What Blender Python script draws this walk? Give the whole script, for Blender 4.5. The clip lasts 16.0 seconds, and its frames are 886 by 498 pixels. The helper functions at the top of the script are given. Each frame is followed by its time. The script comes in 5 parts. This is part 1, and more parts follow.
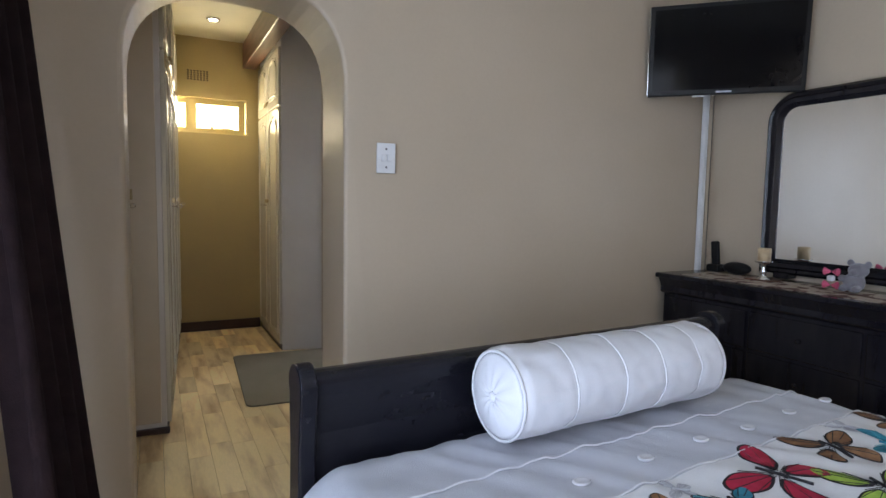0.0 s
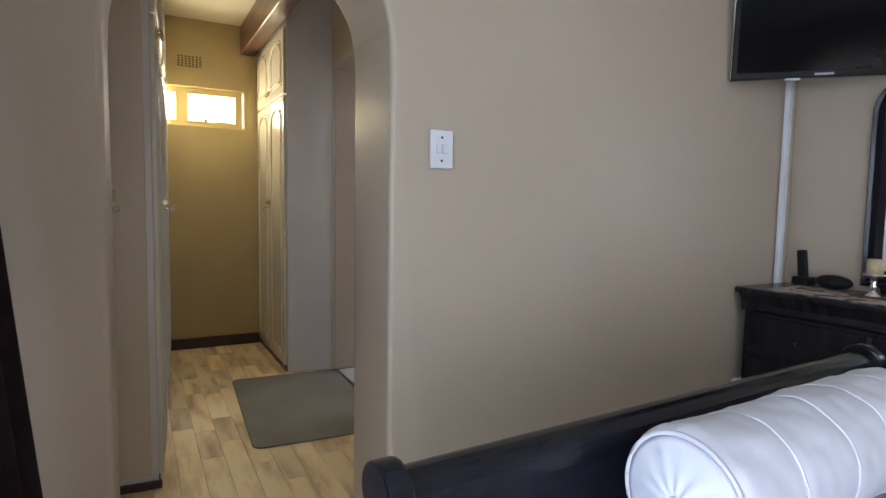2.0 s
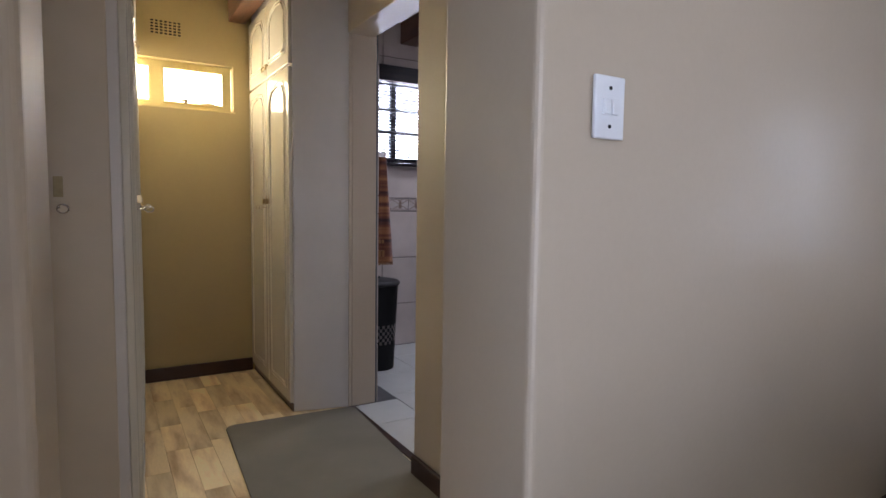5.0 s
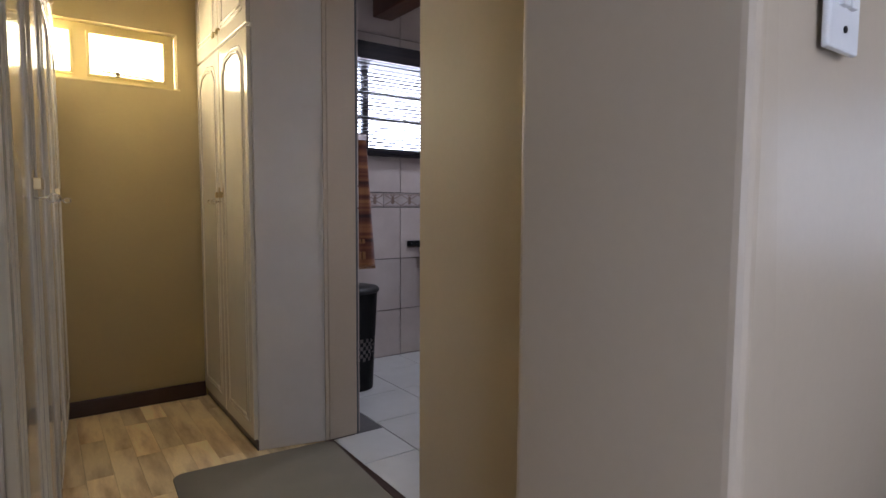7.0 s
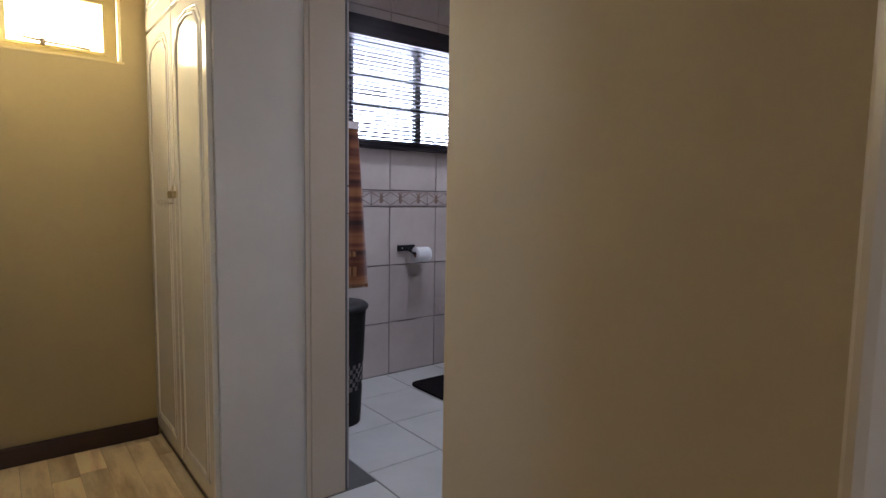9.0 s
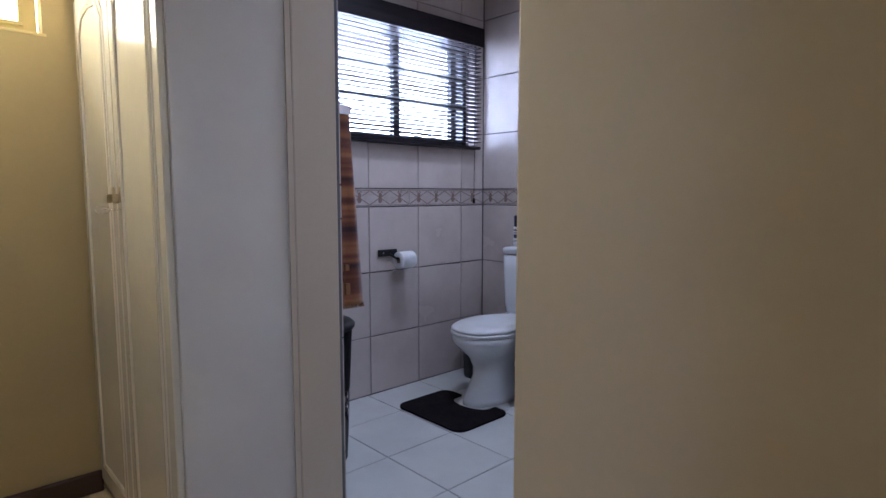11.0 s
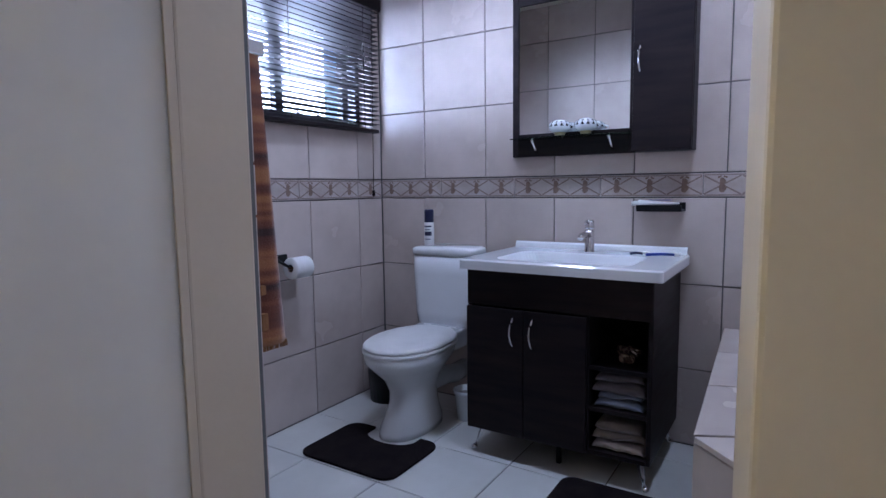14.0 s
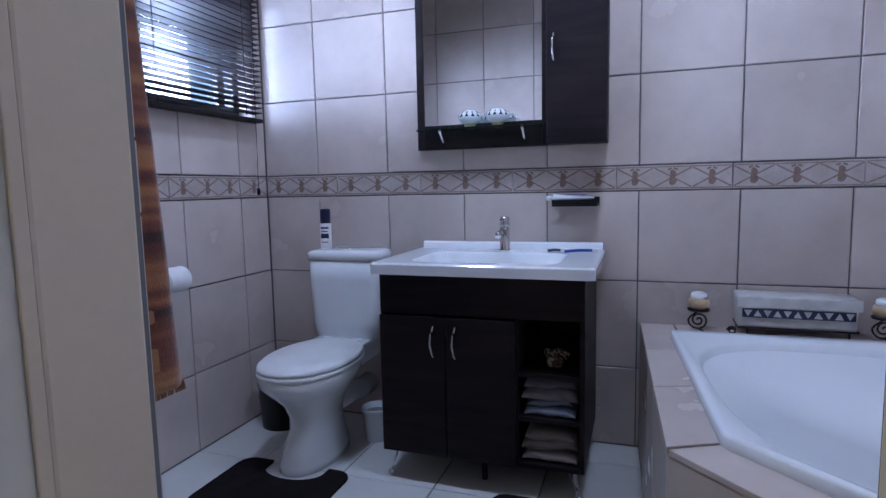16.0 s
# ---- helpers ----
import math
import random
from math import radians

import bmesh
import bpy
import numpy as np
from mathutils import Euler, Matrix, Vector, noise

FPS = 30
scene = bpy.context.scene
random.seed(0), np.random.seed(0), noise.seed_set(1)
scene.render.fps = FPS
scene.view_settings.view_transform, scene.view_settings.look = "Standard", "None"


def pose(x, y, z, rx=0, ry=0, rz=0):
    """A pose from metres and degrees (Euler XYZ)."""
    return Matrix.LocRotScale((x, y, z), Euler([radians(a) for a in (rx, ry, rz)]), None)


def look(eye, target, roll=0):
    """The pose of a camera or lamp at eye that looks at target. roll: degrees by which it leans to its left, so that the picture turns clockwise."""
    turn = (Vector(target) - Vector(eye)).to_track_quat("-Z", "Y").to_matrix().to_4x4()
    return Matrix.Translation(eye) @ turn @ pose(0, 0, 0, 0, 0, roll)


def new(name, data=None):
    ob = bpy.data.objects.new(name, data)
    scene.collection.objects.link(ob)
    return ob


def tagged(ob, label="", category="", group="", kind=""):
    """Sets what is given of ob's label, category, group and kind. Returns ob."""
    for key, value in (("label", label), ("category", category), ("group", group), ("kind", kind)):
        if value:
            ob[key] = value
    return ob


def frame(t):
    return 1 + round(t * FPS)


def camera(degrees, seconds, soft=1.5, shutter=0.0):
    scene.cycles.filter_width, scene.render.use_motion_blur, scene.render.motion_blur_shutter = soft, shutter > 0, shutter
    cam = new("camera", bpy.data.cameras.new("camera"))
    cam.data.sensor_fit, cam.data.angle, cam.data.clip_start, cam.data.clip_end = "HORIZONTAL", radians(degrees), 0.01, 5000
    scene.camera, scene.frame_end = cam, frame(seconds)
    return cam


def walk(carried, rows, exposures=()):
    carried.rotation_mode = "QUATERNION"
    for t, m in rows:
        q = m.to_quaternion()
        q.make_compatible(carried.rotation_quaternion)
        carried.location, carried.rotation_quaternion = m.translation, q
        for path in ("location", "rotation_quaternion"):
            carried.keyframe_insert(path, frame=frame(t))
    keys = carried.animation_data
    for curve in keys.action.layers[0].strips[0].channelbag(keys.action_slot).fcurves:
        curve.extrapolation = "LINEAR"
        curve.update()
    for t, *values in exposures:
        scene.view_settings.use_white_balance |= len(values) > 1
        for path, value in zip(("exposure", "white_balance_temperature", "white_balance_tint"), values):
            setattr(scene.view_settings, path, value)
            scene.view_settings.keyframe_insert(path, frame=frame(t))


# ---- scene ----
cam = camera(75.8, 16.0)
PATH = [
    (0, (0.225, 0.305, 1.163), (1.128, 2.082, 1.0), 1.0),
    (0.5, (0.226, 0.464, 1.17), (1.137, 2.236, 1.009), 1.0),
    (1, (0.217, 0.605, 1.168), (1.151, 2.367, 1.008), 1.0),
    (1.5, (0.209, 0.732, 1.164), (1.158, 2.485, 1.005), 1.0),
    (2, (0.208, 0.871, 1.164), (1.152, 2.627, 1.006), 1.0),
    (2.5, (0.22, 1.013, 1.173), (1.158, 2.772, 1.017), 1.0),
    (3, (0.225, 1.116, 1.176), (1.155, 2.879, 1.017), 1.0),
    (3.5, (0.225, 1.265, 1.166), (1.16, 3.026, 1.01), 1.0),
    (4, (0.213, 1.413, 1.159), (1.174, 3.16, 1.003), 0.9),
    (6.5, (0.28, 2.102, 1.111), (1.399, 3.753, 0.962), 0.5),
    (7, (0.326, 2.227, 1.102), (1.479, 3.854, 0.95), 0.3),
    (7.5, (0.374, 2.35, 1.134), (1.558, 3.952, 0.966), 0.6),
    (8, (0.426, 2.482, 1.179), (1.625, 4.071, 0.985), 0.9),
    (10.5, (0.577, 3.068, 1.119), (1.889, 4.569, 0.951), 0.2),
    (11, (0.596, 3.166, 1.167), (1.951, 4.624, 0.971), 0.0),
    (11.5, (0.639, 3.282, 1.161), (2.042, 4.693, 0.959), -0.2),
    (12, (0.655, 3.393, 1.156), (2.12, 4.74, 0.954), -0.3),
    (12.5, (0.672, 3.494, 1.154), (2.209, 4.757, 0.946), -0.3),
    (13, (0.711, 3.573, 1.15), (2.295, 4.776, 0.939), -0.5),
    (13.5, (0.758, 3.674, 1.152), (2.394, 4.804, 0.934), -0.6),
    (14, (0.801, 3.753, 1.138), (2.486, 4.81, 0.927), -0.7),
    (14.5, (0.841, 3.829, 1.139), (2.572, 4.808, 0.925), -0.8),
    (15, (0.877, 3.902, 1.125), (2.662, 4.781, 0.917), -0.9),
    (15.5, (0.91, 3.97, 1.131), (2.747, 4.73, 0.913), -1.0),
    (16, (0.948, 4.008, 1.116), (2.827, 4.659, 0.903), -1.2),
]
EXPOSURES = [(0.0, -0.05, 6300, 15), (3.0, 0.18, 6200, 18), (4.0, 0.2, 6150, 20), (6.5, 0.0, 6200, 22), (8.0, 0.15, 6200, 20), (10.5, 0.4, 5500, 20), (12.0, 0.45, 5300, 19), (14.0, 0.47, 5250, 20), (16.0, 0.47, 5100, 19)]
walk(cam, [(t, look(eye, target, roll)) for t, eye, target, roll in PATH], EXPOSURES)

# ---- world and light ----
world = bpy.data.worlds.new("world")
scene.world = world
world.use_nodes = True
sky = world.node_tree.nodes.new("ShaderNodeTexSky")
sky.sky_type, sky.sun_disc = "NISHITA", False
sky.sun_elevation, sky.sun_rotation = radians(40), radians(200)
world.node_tree.links.new(sky.outputs[0], world.node_tree.nodes["Background"].inputs[0])
world.node_tree.nodes["Background"].inputs[1].default_value = 0.1


def area_lamp(name, eye, target, sx, sy, watts, colour):
    data = bpy.data.lights.new(name, "AREA")
    data.shape, data.size, data.size_y = "RECTANGLE", sx, sy
    data.energy, data.color = watts, colour
    ob = new(name, data)
    ob.matrix_world = look(eye, target)
    return ob


BED_W, BED_S_W, PASS_W, BATH_W, SPOT_W, BATH_SPOT_W = 68, 15, 34, 660, 13.0, 30.0
area_lamp("window_daylight_bedroom", (-0.62, 0.05, 1.15), (1, 0.05, 1.15), 2.3, 2.0, BED_W, (0.67, 0.81, 1.0))
# fill light added to brighten the arch wall, outside a made-up south window
area_lamp("fill_light_bedroom_south", (0.75, -2.85, 1.3), (0.75, 0, 1.3), 1.6, 1.6, BED_S_W, (0.80, 0.86, 1.0))
area_lamp("window_daylight_passage", (0.50, 5.86, 1.86), (0.50, 5, 1.86), 0.92, 0.34, PASS_W, (1.0, 0.87, 0.50))
area_lamp("window_daylight_bathroom", (2.62, 6.90, 2.55), (2.62, 5, 2.55), 3.0, 2.9, BATH_W, (0.74, 0.84, 1.0))

# ---- materials ----


def material(name, colour, rough=0.6, metal=0.0, dark=None, scale=8.0, fine=90.0, bump=0.05, coat=0.0, spread=(0.35, 0.7), stretch=(1, 1, 1),
             piece=0.0, sheen=0.0, fleck=0.12, spec=0.5):
    m = bpy.data.materials.new(name)
    m.use_nodes = True
    nt = m.node_tree
    n, ln = nt.nodes, nt.links.new
    b = n["Principled BSDF"]
    b.inputs["Roughness"].default_value, b.inputs["Metallic"].default_value = rough, metal
    b.inputs["Coat Weight"].default_value, b.inputs["Coat Roughness"].default_value = coat, 0.08
    b.inputs["Sheen Weight"].default_value = sheen
    b.inputs["Specular IOR Level"].default_value = spec
    co = n.new("ShaderNodeTexCoord")
    mp = n.new("ShaderNodeMapping")
    mp.inputs["Scale"].default_value = stretch
    ln(co.outputs["Object"], mp.inputs["Vector"])
    vec = mp.outputs[0]
    if piece:
        info = n.new("ShaderNodeObjectInfo")
        add = n.new("ShaderNodeVectorMath")
        add.operation = "MULTIPLY_ADD"
        add.inputs[1].default_value, add.inputs[2].default_value = (1, 1, 1), (0, 0, 0)
        comb = n.new("ShaderNodeCombineXYZ")
        times = n.new("ShaderNodeMath")
        times.operation = "MULTIPLY"
        times.inputs[1].default_value = 37.0
        ln(info.outputs["Random"], times.inputs[0])
        for k in range(3):
            ln(times.outputs[0], comb.inputs[k])
        ln(vec, add.inputs[0])
        ln(comb.outputs[0], add.inputs[2])
        vec = add.outputs[0]
    big = n.new("ShaderNodeTexNoise")
    big.inputs["Scale"].default_value, big.inputs["Detail"].default_value = scale, 5
    small = n.new("ShaderNodeTexNoise")
    small.inputs["Scale"].default_value, small.inputs["Detail"].default_value = fine, 4
    ln(vec, big.inputs["Vector"])
    ln(vec, small.inputs["Vector"])
    ramp = n.new("ShaderNodeMapRange")
    ramp.inputs["From Min"].default_value, ramp.inputs["From Max"].default_value = spread
    ln(big.outputs["Fac"], ramp.inputs["Value"])
    mix = n.new("ShaderNodeMix")
    mix.data_type = "RGBA"
    mix.inputs["A"].default_value = (*colour, 1)
    mix.inputs["B"].default_value = (*(dark or [c * 0.86 for c in colour]), 1)
    ln(ramp.outputs[0], mix.inputs["Factor"])
    hue = n.new("ShaderNodeHueSaturation")
    grain = n.new("ShaderNodeMapRange")
    grain.inputs["To Min"].default_value, grain.inputs["To Max"].default_value = 1 - fleck, 1 + fleck
    ln(small.outputs["Fac"], grain.inputs["Value"])
    if piece:
        vary = n.new("ShaderNodeMapRange")
        vary.inputs["To Min"].default_value, vary.inputs["To Max"].default_value = 1 - piece, 1 + piece
        ln(info.outputs["Random"], vary.inputs["Value"])
        mul = n.new("ShaderNodeMath")
        mul.operation = "MULTIPLY"
        ln(vary.outputs[0], mul.inputs[0])
        ln(grain.outputs[0], mul.inputs[1])
        ln(mul.outputs[0], hue.inputs["Value"])
    else:
        ln(grain.outputs[0], hue.inputs["Value"])
    ln(mix.outputs["Result"], hue.inputs["Color"])
    ln(hue.outputs["Color"], b.inputs["Base Color"])
    rr = n.new("ShaderNodeMapRange")
    rr.inputs["To Min"].default_value, rr.inputs["To Max"].default_value = max(rough - 0.07, 0.02), min(rough + 0.09, 1)
    ln(big.outputs["Fac"], rr.inputs["Value"])
    ln(rr.outputs[0], b.inputs["Roughness"])
    if bump:
        bp = n.new("ShaderNodeBump")
        bp.inputs["Strength"].default_value, bp.inputs["Distance"].default_value = bump, 0.004
        ln(small.outputs["Fac"], bp.inputs["Height"])
        ln(bp.outputs[0], b.inputs["Normal"])
    return m


def glass(name, tint=(1, 1, 1), rough=0.0):
    m = bpy.data.materials.new(name)
    m.use_nodes = True
    b = m.node_tree.nodes["Principled BSDF"]
    b.inputs["Base Color"].default_value = (*tint, 1)
    b.inputs["Transmission Weight"].default_value, b.inputs["Roughness"].default_value, b.inputs["IOR"].default_value = 1, rough, 1.45
    return m


def wood_strip(name, pale, deep):
    """Laminate boards: streaky grain, every board its own tone."""
    m = material(name, pale, 0.42, dark=deep, scale=2.4, fine=30, bump=0.03, stretch=(5.5, 1.0, 1), piece=0.20, spread=(0.45, 0.80))
    return m


def striped_cloth(name):
    m = material(name, (0.30, 0.105, 0.035), 0.95, bump=0.4, fine=260, sheen=0.3)
    nt = m.node_tree
    n, ln = nt.nodes, nt.links.new
    co = n.new("ShaderNodeTexCoord")
    sep = n.new("ShaderNodeSeparateXYZ")
    ln(co.outputs["Object"], sep.inputs[0])
    wav = n.new("ShaderNodeTexNoise")
    wav.noise_dimensions = "1D"
    wav.inputs["Scale"].default_value, wav.inputs["Detail"].default_value = 17, 2
    ln(sep.outputs["Z"], wav.inputs["W"])
    ramp = n.new("ShaderNodeValToRGB")
    el = ramp.color_ramp.elements
    el[0].position, el[0].color = 0.34, (0.040, 0.013, 0.010, 1)
    el[1].position, el[1].color = 0.62, (0.30, 0.125, 0.045, 1)
    mid = el.new(0.48)
    mid.color = (0.15, 0.042, 0.020, 1)
    ln(wav.outputs["Fac"], ramp.inputs["Fac"])
    hue = next(x for x in n if x.type == "HUE_SAT")
    ln(ramp.outputs["Color"], hue.inputs["Color"])
    return m


PAINT = material("beige_wall_paint", (0.51, 0.42, 0.315), 0.42, scale=1.3, fine=60, bump=0.06, dark=(0.47, 0.385, 0.285), fleck=0.03)
PAINT_Y = material("ochre_cream_wall_paint", (0.53, 0.445, 0.325), 0.5, scale=1.3, fine=60, bump=0.06, dark=(0.49, 0.41, 0.295), fleck=0.03)
# cream paint with the passage window's yellow light put into its colour
PAINT_END = material("yellow_lit_cream_paint", (0.46, 0.36, 0.155), 0.6, scale=1.3, fine=60, bump=0.06, dark=(0.40, 0.31, 0.155), fleck=0.03)
SIDECREAM = material("warm_cream_enamel", (0.62, 0.52, 0.38), 0.4, scale=2.5, fine=25, bump=0.04, dark=(0.57, 0.475, 0.345), fleck=0.03)
CEIL = material("ceiling_paint", (0.70, 0.66, 0.54), 0.8, scale=2, fine=60, bump=0.06, fleck=0.03)
ENAMEL = material("cream_enamel", (0.68, 0.63, 0.51), 0.14, scale=3, fine=25, bump=0.04, dark=(0.60, 0.57, 0.475), fleck=0.03, coat=0.3)
GREYPANEL = material("grey_white_panel", (0.67, 0.63, 0.58), 0.38, scale=2.2, fine=25, bump=0.04, dark=(0.61, 0.57, 0.525), fleck=0.03)
YFRAME = material("yellow_cream_frame_paint", (0.70, 0.58, 0.26), 0.35, scale=4, fine=40, fleck=0.04)
DARK = material("espresso_stained_wood", (0.010, 0.008, 0.010), 0.42, dark=(0.020, 0.014, 0.014), scale=3, fine=50, bump=0.03, stretch=(1, 1, 9), spec=0.12)
BLACKWOOD = material("black_lacquered_wood", (0.007, 0.007, 0.011), 0.17, dark=(0.014, 0.013, 0.016), scale=3, fine=50, bump=0.02, stretch=(1, 6, 1), spec=0.3)
# window bars against the sky: their backlit darkness is put into the colour
STEEL = material("backlit_steel_frame_paint", (0.045, 0.045, 0.055), 0.45, scale=6, fine=80, bump=0.03)
REDWOOD = material("red_brown_beam_wood", (0.115, 0.036, 0.016), 0.35, dark=(0.065, 0.02, 0.01), scale=3, fine=40, stretch=(9, 1, 9), coat=0.2)
SKIRT = material("dark_brown_skirting", (0.05, 0.022, 0.014), 0.35, dark=(0.028, 0.012, 0.009), scale=5, fine=60)
PLANK = wood_strip("laminate_board", (0.90, 0.72, 0.42), (0.40, 0.21, 0.08))
TILE = material("mottled_wall_tile", (0.55, 0.485, 0.445), 0.24, dark=(0.40, 0.335, 0.30), scale=3.2, fine=18, bump=0.01, piece=0.06, spread=(0.2, 0.85), fleck=0.05)
BANDTILE = material("border_tile", (0.44, 0.39, 0.37), 0.3, dark=(0.36, 0.30, 0.27), scale=12, fine=60, bump=0.03, piece=0.05)
MOTIF = material("border_motif_brown", (0.155, 0.10, 0.075), 0.35, dark=(0.22, 0.15, 0.12), scale=40, fine=120)
MOTIF2 = material("border_lattice", (0.185, 0.135, 0.115), 0.35, dark=(0.25, 0.19, 0.165), scale=40, fine=120)
GROUT = material("grey_grout", (0.13, 0.125, 0.125), 0.9, scale=10, fine=200)
FLOORTILE = material("white_floor_tile", (0.66, 0.665, 0.64), 0.22, dark=(0.58, 0.585, 0.56), scale=3, fine=20, bump=0.02, piece=0.03, fleck=0.03)
CERAMIC = material("white_glazed_ceramic", (0.74, 0.76, 0.78), 0.08, scale=2, fine=20, bump=0.0, dark=(0.72, 0.74, 0.76), coat=0.4, fleck=0.01)
ACRYLIC = material("white_acrylic", (0.74, 0.77, 0.80), 0.14, scale=2, fine=20, bump=0.0, dark=(0.71, 0.74, 0.77), fleck=0.01)
CHROME = material("chrome", (0.78, 0.78, 0.80), 0.10, 1.0, scale=10, fine=60, bump=0.0, fleck=0.02)
BRASSY = material("worn_brass", (0.45, 0.36, 0.20), 0.32, 1.0, scale=30, fine=90)
WHITEPLASTIC = material("white_plastic", (0.76, 0.76, 0.76), 0.35, scale=6, fine=60, bump=0.0, fleck=0.02)
BLACKPLASTIC = material("black_plastic", (0.010, 0.010, 0.011), 0.35, scale=6, fine=80, bump=0.02, spec=0.2)
SCREEN = material("black_screen", (0.004, 0.004, 0.005), 0.12, scale=2, fine=30, bump=0.0, spec=0.14)
WOVENBLACK = material("black_woven_plastic", (0.012, 0.012, 0.013), 0.45, scale=20, fine=200, bump=0.3)
IRON = material("dark_wrought_iron", (0.022, 0.017, 0.015), 0.5, 0.6, scale=30, fine=200)
MATT = material("dark_bath_mat_pile", (0.013, 0.010, 0.012), 0.95, dark=(0.020, 0.016, 0.016), scale=14, fine=420, bump=0.8, fleck=0.4, spec=0.05)
RUG = material("grey_taupe_rubber_mat", (0.235, 0.215, 0.17), 0.85, dark=(0.20, 0.185, 0.145), scale=3, fine=300, bump=0.4, fleck=0.15)
COTTON = material("white_quilted_cotton", (0.64, 0.64, 0.67), 0.85, dark=(0.59, 0.59, 0.62), scale=9, fine=240, bump=0.06, fleck=0.03)
SPREAD = material("pale_grey_bedspread", (0.50, 0.51, 0.56), 0.85, dark=(0.44, 0.45, 0.50), scale=8, fine=330, bump=0.5, sheen=0.2, fleck=0.08)
WHITECLOTH = material("white_printed_cotton", (0.70, 0.70, 0.71), 0.85, dark=(0.64, 0.64, 0.66), scale=9, fine=300, bump=0.3, fleck=0.04)
CURTAIN = material("dark_plum_curtain", (0.020, 0.0115, 0.013), 0.95, dark=(0.013, 0.008, 0.009), scale=20, fine=300, bump=0.3, spec=0.1)
TOWEL = striped_cloth("rust_striped_towel")
TOWELFIG = material("ochre_woven_figure", (0.26, 0.12, 0.045), 0.95, scale=30, fine=260, bump=0.4)
BLUETOWEL = material("blue_grey_towel", (0.13, 0.17, 0.25), 0.95, dark=(0.20, 0.21, 0.25), scale=25, fine=320, bump=0.6, sheen=0.3)
GREYTOWEL = material("beige_grey_towel", (0.26, 0.225, 0.21), 0.95, dark=(0.21, 0.18, 0.17), scale=25, fine=320, bump=0.6, sheen=0.3)
MAUVETOWEL = material("grey_mauve_towel", (0.15, 0.13, 0.15), 0.95, dark=(0.11, 0.095, 0.11), scale=25, fine=320, bump=0.6, sheen=0.3)
PAPER = material("white_paper", (0.80, 0.80, 0.80), 0.9, scale=12, fine=200, bump=0.2, fleck=0.03)
NAVY = material("navy_plastic", (0.010, 0.012, 0.055), 0.35, scale=10, fine=80, bump=0.0)
WAX = material("cream_candle_wax", (0.52, 0.40, 0.25), 0.45, dark=(0.42, 0.30, 0.17), scale=20, fine=60)
BASKET = material("pale_linen_cloth", (0.56, 0.55, 0.53), 0.9, dark=(0.46, 0.45, 0.43), scale=22, fine=260, bump=0.5)
PLUSH = material("grey_plush", (0.20, 0.19, 0.21), 0.95, scale=30, fine=260, bump=0.7, sheen=0.4)
PINK = material("pink_felt", (0.60, 0.10, 0.18), 0.9, scale=30, fine=260, bump=0.4)
RUNNER = material("cream_runner_with_brown_leaves", (0.42, 0.35, 0.28), 0.9, dark=(0.10, 0.045, 0.032), scale=16, fine=260, bump=0.3, spread=(0.52, 0.57))
RED = material("crimson_print", (0.42, 0.012, 0.05), 0.85, dark=(0.30, 0.008, 0.03), scale=30, fine=200)
BROWNP = material("brown_print", (0.28, 0.14, 0.06), 0.85, dark=(0.16, 0.07, 0.03), scale=30, fine=200)
GREENP = material("lime_print", (0.32, 0.44, 0.06), 0.85, dark=(0.20, 0.34, 0.04), scale=30, fine=200)
TEALP = material("teal_print", (0.04, 0.27, 0.34), 0.85, dark=(0.02, 0.16, 0.24), scale=30, fine=200)
BLACKP = material("black_print", (0.015, 0.013, 0.015), 0.85, scale=30, fine=200)
GREYP = material("grey_print", (0.46, 0.46, 0.50), 0.85, scale=30, fine=200)
BLUEINK = material("blue_plastic", (0.02, 0.05, 0.30), 0.3, scale=10, fine=80, bump=0.0)
SHELL = material("spotted_shell", (0.45, 0.38, 0.28), 0.35, dark=(0.05, 0.03, 0.02), scale=60, fine=120, spread=(0.48, 0.52))
PANE = glass("clear_window_pane")
SHELFGLASS = glass("greenish_glass_shelf", (0.55, 0.80, 0.72))
MIRROR = bpy.data.materials.new("mirror_silver")
MIRROR.use_nodes = True
mb = MIRROR.node_tree.nodes["Principled BSDF"]
mb.inputs["Metallic"].default_value, mb.inputs["Roughness"].default_value = 1, 0.015
mb.inputs["Base Color"].default_value = (0.86, 0.88, 0.88, 1)
LAMPFACE = bpy.data.materials.new("lit_downlight_lens")
LAMPFACE.use_nodes = True
LAMPFACE.node_tree.nodes["Principled BSDF"].inputs["Emission Color"].default_value = (1, 0.93, 0.80, 1)
LAMPFACE.node_tree.nodes["Principled BSDF"].inputs["Emission Strength"].default_value = 12

# ---- building helpers ----
ORIGIN = {}


def thing(name, base, label, category, group="", kind=""):
    ob = new(name)
    ob.location = base
    ob.empty_display_size = 0.05
    ORIGIN[ob.name] = Vector(base)
    return tagged(ob, label, category, group, kind)


def part(name, bm, mat, parent=None, label="", smooth=False):
    """Link a bmesh, built in world metres, as one mesh object under a thing or a part."""
    me = bpy.data.meshes.new(name)
    origin = ORIGIN.get(parent.name, Vector()) if parent else Vector()
    bmesh.ops.translate(bm, verts=bm.verts[:], vec=-origin)
    for f in bm.faces:
        f.smooth = smooth
    bm.to_mesh(me)
    bm.free()
    me.materials.append(mat)
    ob = new(name, me)
    if parent:
        ob.parent = parent
        ORIGIN[ob.name] = origin
    return tagged(ob, label)


def struct(name, bm, mat, label, category, smooth=False):
    return tagged(part(name, bm, mat, None, "", smooth), label, category, kind="structure")


def single(name, bm, mat, label, category, smooth=False, group=""):
    return tagged(part(name, bm, mat, None, "", smooth), label, category, group)


